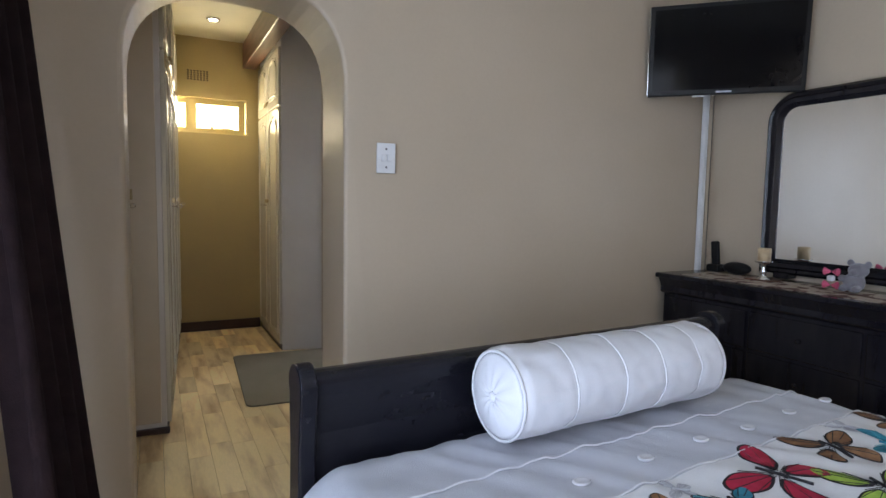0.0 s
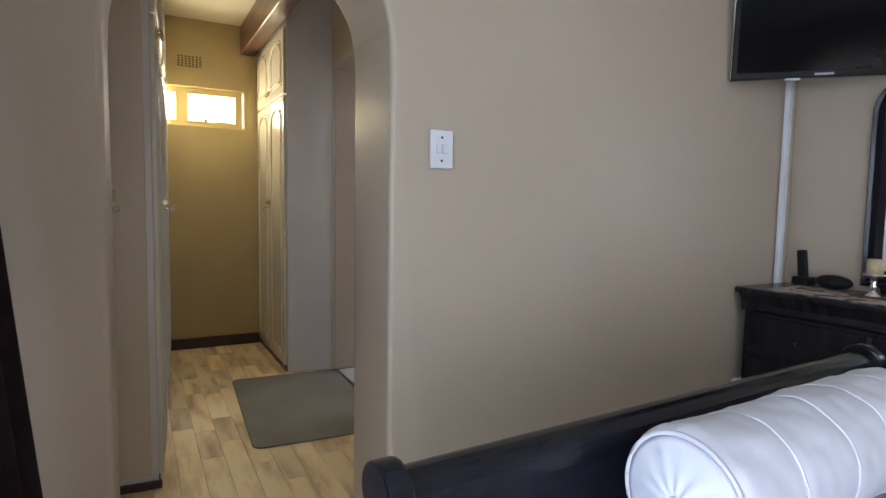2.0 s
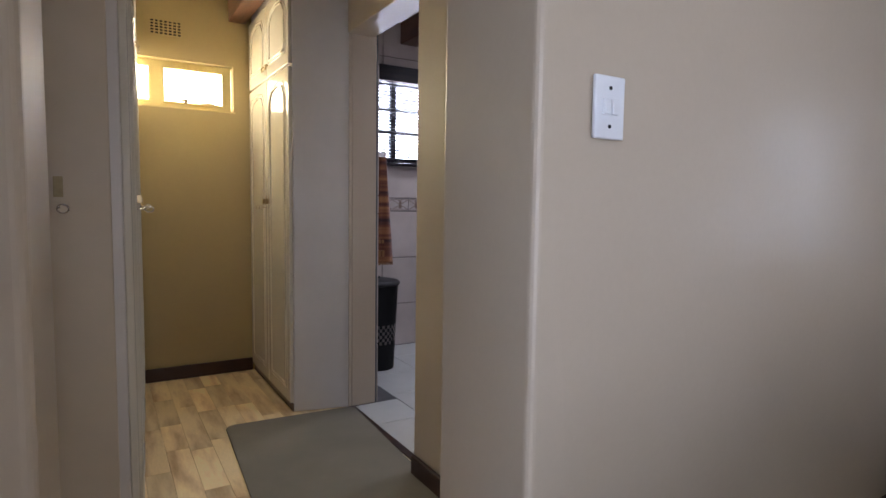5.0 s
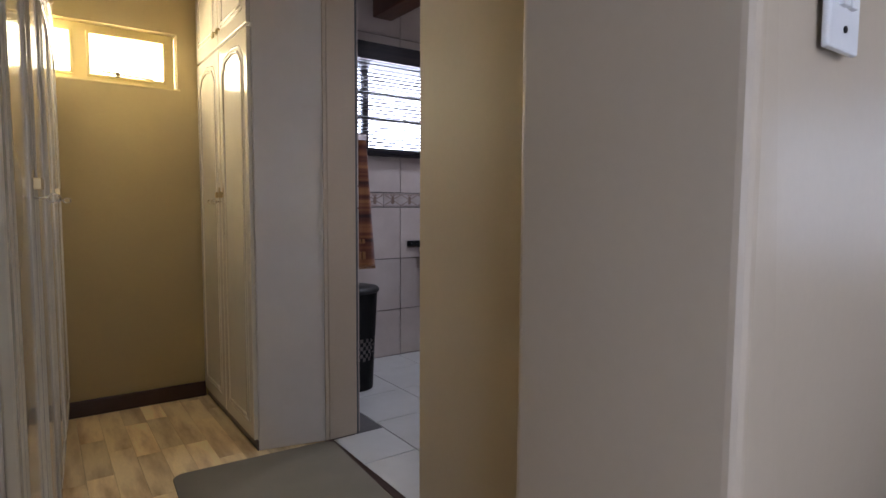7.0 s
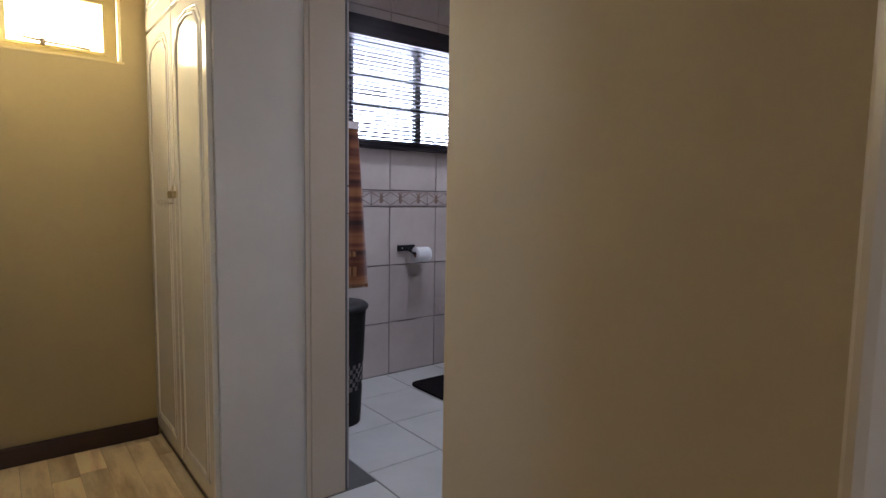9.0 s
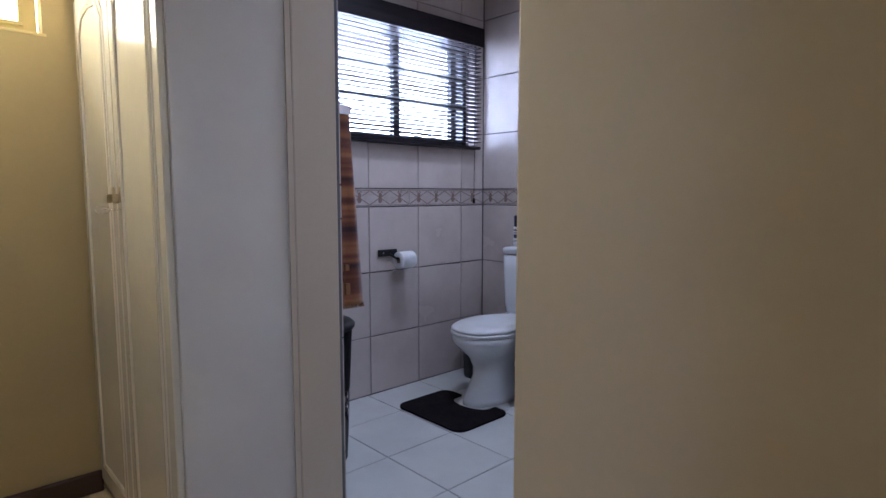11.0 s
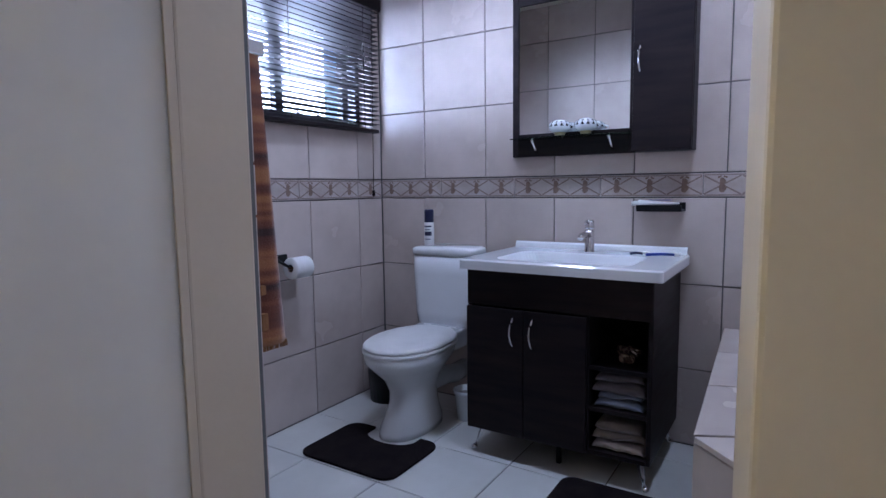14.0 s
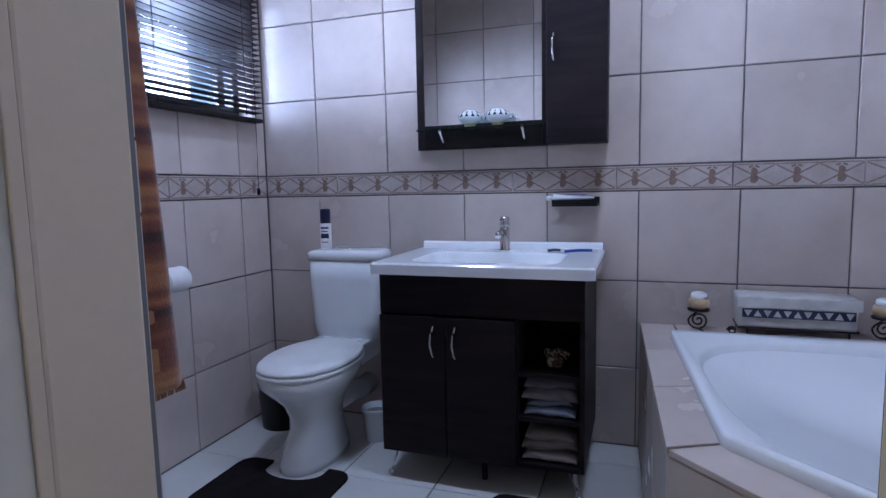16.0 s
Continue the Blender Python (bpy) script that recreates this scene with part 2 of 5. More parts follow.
def box(x0, x1, y0, y1, z0, z1, bevel=0.0, seg=2, bm=None):
    own = bmesh.new()
    m = Matrix.Translation(((x0 + x1) / 2, (y0 + y1) / 2, (z0 + z1) / 2)) @ Matrix.Diagonal((abs(x1 - x0), abs(y1 - y0), abs(z1 - z0), 1))
    bmesh.ops.create_cube(own, size=1, matrix=m)
    if bevel:
        bmesh.ops.bevel(own, geom=own.edges[:], offset=bevel, segments=seg, affect="EDGES", profile=0.5)
    return merge(bm, own)


def merge(bm, own):
    if bm is None:
        return own
    me = bpy.data.meshes.new("tmp")
    own.to_mesh(me)
    own.free()
    bm.from_mesh(me)
    bpy.data.meshes.remove(me)
    return bm


def turn_about(bm, centre, axis, degrees):
    bmesh.ops.rotate(bm, verts=bm.verts[:], cent=centre, matrix=Matrix.Rotation(radians(degrees), 3, axis))
    return bm


def lathe(profile, centre, seg=28, sx=1.0, sy=1.0, bm=None):
    """Turn (radius, z) pairs round a vertical axis."""
    own = bmesh.new()
    rings = []
    for r, z in profile:
        rings.append([own.verts.new((centre[0] + sx * r * math.cos(2 * math.pi * k / seg), centre[1] + sy * r * math.sin(2 * math.pi * k / seg), centre[2] + z))
                      for k in range(seg)])
    for a, b in zip(rings, rings[1:]):
        for k in range(seg):
            own.faces.new((a[k], a[(k + 1) % seg], b[(k + 1) % seg], b[k]))
    for ring, flip in ((rings[0], True), (rings[-1], False)):
        own.faces.new(ring[::-1] if flip else ring)
    bmesh.ops.recalc_face_normals(own, faces=own.faces[:])
    return merge(bm, own)


def loft(rings, closed=True, cap=True, bm=None):
    own = bmesh.new()
    rows = [[own.verts.new(p) for p in ring] for ring in rings]
    for a, b in zip(rows, rows[1:]):
        n = len(a)
        for k in range(n if closed else n - 1):
            own.faces.new((a[k], a[(k + 1) % n], b[(k + 1) % n], b[k]))
    if cap and closed:
        own.faces.new(rows[0][::-1])
        own.faces.new(rows[-1])
    bmesh.ops.recalc_face_normals(own, faces=own.faces[:])
    return merge(bm, own)


def tube(points, radius, seg=8, bm=None):
    pts = [Vector(p) for p in points]
    rings = []
    for k, p in enumerate(pts):
        d = (pts[min(k + 1, len(pts) - 1)] - pts[max(k - 1, 0)]).normalized()
        side = d.cross(Vector((0, 0, 1)) if abs(d.z) < 0.95 else Vector((1, 0, 0))).normalized()
        up = side.cross(d)
        rings.append([p + radius * (math.cos(2 * math.pi * j / seg) * side + math.sin(2 * math.pi * j / seg) * up) for j in range(seg)])
    return loft(rings, bm=bm)


def prism(outline, axis, lo, hi, bevel=0.0, seg=2, bm=None):
    """Extrude a 2D outline along an axis; the outline's pairs fill the other two axes in order."""
    def at(p, v):
        return {"x": (v, p[0], p[1]), "y": (p[0], v, p[1]), "z": (p[0], p[1], v)}[axis]
    own = bmesh.new()
    a = [own.verts.new(at(p, lo)) for p in outline]
    b = [own.verts.new(at(p, hi)) for p in outline]
    n = len(a)
    own.faces.new(a)
    own.faces.new(b[::-1])
    for k in range(n):
        own.faces.new((a[k], b[k], b[(k + 1) % n], a[(k + 1) % n]))
    bmesh.ops.recalc_face_normals(own, faces=own.faces[:])
    if bevel:
        bmesh.ops.bevel(own, geom=own.edges[:], offset=bevel, segments=seg, affect="EDGES", profile=0.5)
    return merge(bm, own)


def rounded(x0, x1, y0, y1, r, n=6):
    out = []
    for cx, cy, a0 in ((x1 - r, y1 - r, 0), (x0 + r, y1 - r, 90), (x0 + r, y0 + r, 180), (x1 - r, y0 + r, 270)):
        out += [(cx + r * math.cos(radians(a0 + 90 * k / n)), cy + r * math.sin(radians(a0 + 90 * k / n))) for k in range(n + 1)]
    return out


def settle(ob, dx=0.0, dy=0.0, dz=0.0, pivot=(0, 0), degrees=0.0):
    """Move a finished thing, turned about an upright axis through the pivot."""
    p = Vector((pivot[0], pivot[1], 0))
    m = Matrix.Translation(p + Vector((dx, dy, dz))) @ Matrix.Rotation(radians(degrees), 4, "Z") @ Matrix.Translation(-p)
    ob.matrix_world = m @ Matrix.Translation(ob.location)


def skirt_run(name, x0, x1, y0, y1, label="dark brown wooden skirting board along the wall"):
    bm = box(x0, x1, y0, y1, 0.0, 0.085, 0.006)
    return struct(name, bm, SKIRT, label, "skirting")


# ---- structure: shell ----
CEIL_Z = 2.52
struct("floor", box(-0.6, 3.8, -2.6, 6.2, -0.12, -0.012), GROUT, "grey screed under the boards and tiles", "floor")

# arch wall: its bedroom face runs slightly askew


def south_face(x):
    return 2.513 + 0.057 * max(x - 1.05, 0)


def arch_wall():
    bm = bmesh.new()
    xc, half, spring, rise, power = 0.522, 0.380, 1.58, 0.375, 2.7
    outline = [(-0.40, 0.0), (xc - half, 0.0)]
    n = 26
    for k in range(n + 1):
        a = math.pi * (1 - k / n)
        c, s = math.cos(a), math.sin(a)
        outline.append((xc + half * math.copysign(abs(c) ** (2 / power), c), spring + rise * abs(s) ** (2 / power)))
    outline += [(xc + half, 0.0), (1.05, 0.0), (3.18, 0.0), (3.18, CEIL_Z), (1.05, CEIL_Z), (-0.40, CEIL_Z)]
    a = [bm.verts.new((x, south_face(x), z)) for x, z in outline]
    b = [bm.verts.new((x, 2.853, z)) for x, z in outline]
    m = len(a)
    bm.faces.new(a)
    bm.faces.new(b[::-1])
    for k in range(m):
        bm.faces.new((a[k], b[k], b[(k + 1) % m], a[(k + 1) % m]))
    bmesh.ops.recalc_face_normals(bm, faces=bm.faces[:])
    rim = [e for e in bm.edges if all(xc - half - 0.001 <= v.co.x <= xc + half + 0.001 for v in e.verts) and abs(e.verts[0].co.y - e.verts[1].co.y) < 0.01 and e.calc_length() > 0.0001
           and not (abs(e.verts[0].co.z) < 1e-4 and abs(e.verts[1].co.z) < 1e-4)]
    bmesh.ops.bevel(bm, geom=rim, offset=0.017, segments=4, affect="EDGES", profile=0.5)
    bmesh.ops.triangulate(bm, faces=[f for f in bm.faces if len(f.verts) > 4])
    return bm


struct("wall_arch", arch_wall(), PAINT, "beige plastered wall with a rounded arch opening", "wall")
struct("wall_bedroom_east", box(3.18, 3.34, -2.4, 2.63, 0, CEIL_Z), PAINT, "beige plastered bedroom wall behind the dresser", "wall")
# the opening in this unseen wall is made up, to let the fill through
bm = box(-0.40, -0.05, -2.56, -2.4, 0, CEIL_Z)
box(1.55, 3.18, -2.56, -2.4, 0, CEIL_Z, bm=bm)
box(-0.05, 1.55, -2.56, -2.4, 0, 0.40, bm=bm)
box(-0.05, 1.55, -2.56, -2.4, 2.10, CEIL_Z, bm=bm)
struct("wall_bedroom_south", bm, PAINT, "plain beige plastered bedroom wall with an added unseen window", "wall")
bm = box(-0.40, -0.26, -2.4, -1.1, 0, CEIL_Z)
box(-0.40, -0.26, 1.45, 2.50, 0, CEIL_Z, bm=bm)
box(-0.40, -0.26, -1.1, 1.45, 0, 0.03, bm=bm)
box(-0.40, -0.26, -1.1, 1.45, 2.1, CEIL_Z, bm=bm)
struct("wall_bedroom_west", bm, PAINT, "beige plastered bedroom wall with a wide glazed opening", "wall")
struct("ceiling_bedroom", box(-0.40, 3.34, -2.56, 2.853, CEIL_Z, CEIL_Z + 0.1), CEIL, "plain cream painted bedroom ceiling", "ceiling")
struct("ceiling_passage", box(-0.40, 1.54, 2.853, 5.98, CEIL_Z, CEIL_Z + 0.1), CEIL, "plain cream painted passage ceiling", "ceiling")
struct("ceiling_bathroom", box(1.54, 3.62, 2.853, 6.02, 2.56, 2.66), CEIL, "plain cream painted bathroom ceiling", "ceiling")
struct("wall_passage_west", box(-0.40, -0.25, 2.853, 5.66, 0, CEIL_Z), PAINT_Y, "cream wall behind the cupboards", "wall")
bm = box(-0.40, 1.40, 5.66, 5.80, 0, 1.728)
box(-0.40, 1.40, 5.66, 5.80, 2.020, CEIL_Z, bm=bm)
box(-0.40, 0.025, 5.66, 5.80, 1.728, 2.020, bm=bm)
box(0.974, 1.40, 5.66, 5.80, 1.728, 2.020, bm=bm)
struct("wall_passage_end", bm, PAINT_END, "cream end wall, yellow light painted in, with a small high window", "wall")
# wall between passage and bathroom with the doorway
bm = prism([(1.331, 2.853), (1.525, 2.853), (1.525, 3.806), (1.331, 3.779)], "z", 0, CEIL_Z, 0.006)
struct("wall_doorway_near", bm, PAINT_Y, "ochre cream wall beside the bathroom doorway", "wall", False)
bm = box(1.395, 1.540, 4.648, 5.81, 0, CEIL_Z, 0.006)
struct("wall_doorway_far", bm, PAINT, "cream wall pier beside the bathroom doorway", "wall")
struct("wall_doorway_lintel", box(1.37, 1.525, 3.807, 4.647, 2.055, CEIL_Z, 0.004), PAINT, "cream painted lintel over the bathroom doorway", "wall")
# bathroom outer walls (tiles are laid on their faces)
bm = box(1.40, 2.02, 5.812, 6.0, 0, 2.60)
box(3.345, 3.60, 5.812, 6.0, 0, 2.60, bm=bm)
box(2.02, 3.345, 5.812, 6.0, 0, 1.47, bm=bm)
box(2.02, 3.345, 5.812, 6.0, 2.12, 2.60, bm=bm)
WALL_N = struct("wall_bathroom_north", bm, GROUT, "tiled bathroom wall with a wide window and grey grout", "wall")
WALL_E = struct("wall_bathroom_east", box(3.422, 3.60, 2.853, 5.812, 0, 2.60), GROUT, "tiled bathroom wall with a patterned border", "wall")
WALL_W = struct("wall_bathroom_west", box(1.542, 1.551, 4.655, 5.812, 0, 2.56), GROUT, "tiled bathroom wall beside the doorway", "wall")
WALL_W2 = struct("wall_bathroom_west_near", box(1.527, 1.536, 2.86, 3.80, 0, 2.56), GROUT, "tiled bathroom wall beside the bath", "wall")
WALL_S = struct("wall_bathroom_south", box(1.54, 3.42, 2.855, 2.864, 0, 2.56), GROUT, "tiled bathroom wall behind the bath", "wall")
FLOOR_B = struct("floor_bathroom", box(1.40, 3.42, 2.86, 5.81, -0.012, -0.0035), GROUT, "white tiled bathroom floor with grey joints", "floor")
FLOOR_P = struct("floor_passage", box(-0.25, 1.398, 2.3, 5.66, -0.012, -0.004), SKIRT, "wood laminate passage floor", "floor")
skirt_run("skirting_end", 0.40, 1.075, 5.638, 5.659)
skirt_run("skirting_doorway", 1.309, 1.330, 2.86, 3.768)
bm = prism([(0.93, 2.489), (3.17, 2.615), (3.17, 2.632), (0.93, 2.506)], "z", 0, 0.085)
struct("skirting_bedroom", bm, SKIRT, "dark brown wooden skirting board along the wall", "skirting")
struct("skirting_arch", box(0.105, 0.137, 2.50, 2.512, 0, 0.085), SKIRT, "dark brown wooden skirting board end at the arch", "skirting")
bm = box(1.375, 1.41, 3.795, 4.644, -0.002, 0.006, 0.002)
struct("trim_threshold", bm, SKIRT, "dark wooden threshold strip under the doorway", "threshold")
bm = box(0.945, 1.055, 2.86, 5.655, 2.30, 2.515, 0.008)
single("ceiling_beam", bm, REDWOOD, "varnished red-brown timber ceiling beam in the passage", "beam")
bm = box(2.25, 2.40, 2.87, 5.795, 2.39, 2.555, 0.008)
single("ceiling_beam", bm, REDWOOD, "dark red-brown timber ceiling beam in the bathroom", "beam")


# ---- bedroom ----
def curtain():
    rows = []
    n, m = 64, 14
    for j in range(m + 1):
        v = j / m
        z = 2.18 - 2.13 * v
        row = []
        for k in range(n + 1):
            u = k / n
            y = 1.66 + 0.56 * u
            fold = math.sin(u * 2 * math.pi * 4.0 + 0.5 * math.sin(3 * v)) * (0.028 + 0.022 * v)
            x = -0.118 + 0.140 * v ** 1.2 + fold + 0.03 * v * u
            row.append((x, y + 0.012 * math.sin(9 * u + 5 * v), z))
        rows.append(row)
    bm = loft(rows, closed=False, cap=False)
    bmesh.ops.solidify(bm, geom=bm.faces[:], thickness=0.004)
    return bm


cur = thing("curtain", (-0.14, 1.86, 0), "dark plum floor-length curtain gathered beside the bedroom window", "curtain")
part("fabric", curtain(), CURTAIN, cur, smooth=True)
part("heading", box(-0.20, -0.11, 1.66, 2.22, 2.14, 2.20, 0.01), CURTAIN, cur)
rod = thing("curtain_rod", (-0.155, 0.2, 2.21), "dark metal curtain rod on the wall above the window", "curtain rod")
part("rod", tube([(-0.155, -1.3, 2.22), (-0.155, 2.28, 2.22)], 0.012, 10), IRON, rod, smooth=True)
for y in (-1.25, 2.24):
    part("bracket", box(-0.262, -0.15, y - 0.012, y + 0.012, 2.20, 2.235, 0.003), IRON, rod)
win = thing("window_1", (-0.33, 0.17, 0.03), "wide white framed glazed sliding door letting in daylight", "window", kind="structure")
fr = box(-0.35, -0.30, -1.1, 1.45, 0.03, 0.08)
box(-0.35, -0.30, -1.1, 1.45, 2.05, 2.10, bm=fr)
for y in (-1.1, -0.27, 0.56, 1.40):
    box(-0.35, -0.30, y, y + 0.05, 0.08, 2.05, bm=fr)
part("window_frame", fr, WHITEPLASTIC, win)
for y in (-1.05, -0.22, 0.61):
    p = part("pane", box(-0.328, -0.322, y, y + 0.79, 0.08, 2.05), PANE, win)
    p.visible_shadow = False

# added window, never in view, framing the opening for the south fill
win = thing("fill_window", (0.75, -2.48, 0.40), "added white framed window, unseen, that lets in the fill light", "window", kind="structure")
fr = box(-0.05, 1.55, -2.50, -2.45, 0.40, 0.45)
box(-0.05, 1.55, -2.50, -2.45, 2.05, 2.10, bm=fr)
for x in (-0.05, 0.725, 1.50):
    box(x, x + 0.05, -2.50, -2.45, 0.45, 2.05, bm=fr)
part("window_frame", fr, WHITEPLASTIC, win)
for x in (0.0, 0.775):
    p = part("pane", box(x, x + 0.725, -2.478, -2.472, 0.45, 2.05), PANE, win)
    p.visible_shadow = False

sw = thing("wall_switch", (1.075, 2.51, 1.339), "white two-lever light switch plate on the beige wall", "switch")
part("plate", box(1.035, 1.116, 2.503, 2.512, 1.278, 1.400, 0.003), WHITEPLASTIC, sw)
for x in (1.064, 1.086):
    part("lever", box(x - 0.009, x + 0.009, 2.497, 2.506, 1.325, 1.355, 0.002), WHITEPLASTIC, sw)
for z in (1.302, 1.376):
    part("screw", prism([(1.075 + 0.004 * math.cos(a), z + 0.004 * math.sin(a)) for a in [k * math.pi / 5 for k in range(10)]], "y", 2.5015, 2.506), BLACKPLASTIC, sw, "dark screw head")

trk = thing("cable_trunking", (3.09, 2.60, 0), "white plastic cable trunking run up the wall corner", "trunking")
part("channel", box(3.068, 3.100, 2.597, 2.618, 0.09, 1.98, 0.003), WHITEPLASTIC, trk)
part("cover", box(3.071, 3.097, 2.593, 2.598, 0.09, 1.98, 0.001), WHITEPLASTIC, trk)
part("channel", box(3.116, 3.136, 2.600, 2.620, 0.09, 1.98, 0.003), PAINT, trk)


def television():
    tv = thing("television", (2.87, 2.32, 1.72), "black flat-screen television on a corner wall bracket", "television")
    a, b = Vector((2.585, 2.575, 0)), Vector((3.105, 2.055, 0))
    along = (b - a).normalized()
    wide = (b - a).length
    face = Vector((-along.y, along.x, 0)) * -1
    if face.x > 0:
        face = -face
    m = Matrix((( along.x, face.x, 0, a.x), (along.y, face.y, 0, a.y), (0, 0, 1, 1.742), (0, 0, 0, 1))) @ Matrix.Rotation(radians(-5), 4, "X")

    def lay(bm):
        bmesh.ops.transform(bm, matrix=m, verts=bm.verts[:])
        bmesh.ops.recalc_face_normals(bm, faces=bm.faces[:])
        return bm
    h = 0.455
    part("casing", lay(box(0, wide, -0.045, 0, 0, h, 0.006)), BLACKPLASTIC, tv)
    part("screen", lay(box(0.022, wide - 0.022, 0, 0.0015, 0.028, h - 0.022)), SCREEN, tv)
    part("bezel_edge", lay(box(-0.004, 0.0, -0.03, 0.003, 0.004, h - 0.004, 0.001)), CHROME, tv, "thin silver edge strip")
    part("logo", lay(box(wide * 0.45, wide * 0.55, 0.0, 0.0012, 0.009, 0.018)), GREYP, tv, "small grey badge")
    part("bracket", lay(box(wide * 0.40, wide * 0.60, -0.30, -0.045, 0.12, 0.34, 0.004)), BLACKPLASTIC, tv)
    part("sensor_bar", lay(box(wide * 0.30, wide * 0.38, -0.03, -0.005, -0.008, 0.0, 0.002)), WHITEPLASTIC, tv, "small pale sensor under the casing")


television()


def dresser():
    d = thing("dresser", (2.92, 1.80, 0), "black lacquered wooden dresser with moulded top against the wall", "dresser")
    x0, y0, y1 = 2.735, 1.02, 2.575
    part("body", box(x0, 3.12, y0, y1 - 0.01, 0.06, 0.735, 0.006), BLACKWOOD, d)
    part("plinth", box(x0 - 0.01, 3.12, y0 - 0.005, y1 - 0.002, 0.0, 0.08, 0.008), BLACKWOOD, d)
    part("top", box(x0 - 0.045, 3.135, y0 - 0.03, y1 + 0.02, 0.742, 0.768, 0.008, 3), BLACKWOOD, d)
    bm = prism([(x0 - 0.005, 0.66), (x0 - 0.018, 0.675), (x0 - 0.016, 0.70), (x0 - 0.035, 0.742), (x0 + 0.03, 0.742), (x0 + 0.03, 0.66)], "y", y0 - 0.01, y1)
    part("cornice", bm, BLACKWOOD, d)
    rows = ((0.47, 0.645), (0.28, 0.455), (0.09, 0.265))
    for z0, z1 in rows:
        for a, b in ((y0 + 0.02, 1.535), (1.55, 2.045), (2.06, y1 - 0.03)):
            dr = part("drawer", box(x0 - 0.012, x0 + 0.002, a, b, z0, z1, 0.005), BLACKWOOD, d)
            part("knob", tube([(x0 - 0.012, (a + b) / 2, (z0 + z1) / 2), (x0 - 0.030, (a + b) / 2, (z0 + z1) / 2)], 0.010, 10), BLACKWOOD, dr, smooth=True)

    d.location.x += 0.035
    d.scale.z = 1.035


dresser()


def dresser_mirror():
    d = thing("dresser_mirror", (3.08, 1.70, 0.768), "tall dresser mirror in a rounded black wooden frame", "mirror")
    y0, y1, z0, z1, r = 1.20, 2.215, 0.79, 1.715, 0.15

    def outline(inset):
        a, b, lo, hi, q = y0 + inset, y1 - inset, z0 + inset, z1 - inset, r - inset
        out = [(a, lo), (b, lo)]
        out += [(b - q + q * math.cos(radians(t)), hi - q + q * math.sin(radians(t))) for t in range(0, 91, 10)]
        out += [(a + q - q * math.cos(radians(t)), hi - q + q * math.sin(radians(t))) for t in range(90, -1, -10)]
        return out
    shape = ((0.0, 3.125), (0.0, 3.08), (0.012, 3.065), (0.026, 3.072), (0.036, 3.062), (0.055, 3.066), (0.075, 3.092), (0.075, 3.125))
    rings = [[(x, p[0], p[1]) for p in outline(i)] for i, x in shape]
    bm = loft(rings + [rings[0]], cap=False)
    part("frame", bm, BLACKWOOD, d)
    part("glass", prism(outline(0.07), "x", 3.095, 3.10), MIRROR, d, "silvered mirror glass")
    for y in (1.35, 2.08):
        part("foot", box(3.05, 3.13, y - 0.04, y + 0.04, 0.769, 0.80, 0.006), BLACKWOOD, d)

    settle(d, 0.035, 0.03, 0.035)


dresser_mirror()
bm = bmesh.new()
rows = [[(2.745 + 0.27 * k / 8, 1.05 + 1.42 * j / 24, 0.7705 + 0.0012 * math.sin(7 * k + 3 * j)) for k in range(9)] for j in range(25)]
bm = loft(rows, closed=False, cap=False)
bmesh.ops.solidify(bm, geom=bm.faces[:], thickness=0.002)
runner = single("table_runner", bm, RUNNER, "cream runner with brown leaf print lying on the dresser", "table runner")
settle(runner, 0.035, 0, 0.027)


def candle_stand(x, y):
    c = thing("candle_holder", (x, y, 0.774), "silver candle holder with a glass cup and candle on the dresser", "candle holder")
    part("stem", lathe([(0.034, 0), (0.034, 0.006), (0.016, 0.016), (0.011, 0.03), (0.020, 0.042), (0.010, 0.055), (0.016, 0.068), (0.012, 0.078), (0.040, 0.090), (0.042, 0.096), (0.03, 0.096)], (x, y, 0.774), 20), CHROME, c, smooth=True)
    part("candle", lathe([(0.026, 0.098), (0.026, 0.135), (0.022, 0.139)], (x, y, 0.774), 18), WAX, c, "half-burnt cream candle")
    g = part("cup", lathe([(0.030, 0.097), (0.031, 0.160), (0.029, 0.160), (0.028, 0.100)], (x, y, 0.774), 20), WAX, c, "amber glass cup", True)
    settle(c, 0.035, 0, 0.027)


candle_stand(2.93, 2.12)
bm = prism(rounded(2.88, 2.99, 2.05, 2.20, 0.02), "z", 0.773, 0.779, 0.002)
tray = single("small_tray", bm, REDWOOD, "small brown wooden tray on the dresser", "tray")
settle(tray, 0.035, 0, 0.027)
ph = thing("cordless_phone", (3.03, 2.47, 0.773), "black cordless phone upright in its cradle on the dresser", "phone")
part("cradle", box(2.99, 3.07, 2.43, 2.51, 0.773, 0.815, 0.010), BLACKPLASTIC, ph)
part("handset", turn_about(box(3.018, 3.042, 2.45, 2.495, 0.80, 0.945, 0.008, 3), (3.03, 2.47, 0.80), "X", -6), BLACKPLASTIC, ph)
settle(ph, 0.035, -0.005, 0.027)
hb = thing("hairbrush", (2.99, 2.33, 0.773), "dark brown oval hairbrush lying on the dresser", "hairbrush")
bm = bmesh.new()
bmesh.ops.create_uvsphere(bm, u_segments=20, v_segments=12, radius=1, matrix=Matrix.Translation((2.99, 2.31, 0.809)) @ Matrix.Diagonal((0.035, 0.082, 0.034, 1)))
part("head", bm, BLACKPLASTIC, hb, smooth=True)
part("grip", tube([(3.0, 2.385, 0.80), (3.01, 2.43, 0.795), (3.02, 2.445, 0.79)], 0.010, 10), BLACKPLASTIC, hb, smooth=True)
settle(hb, 0.035, 0, 0.027)


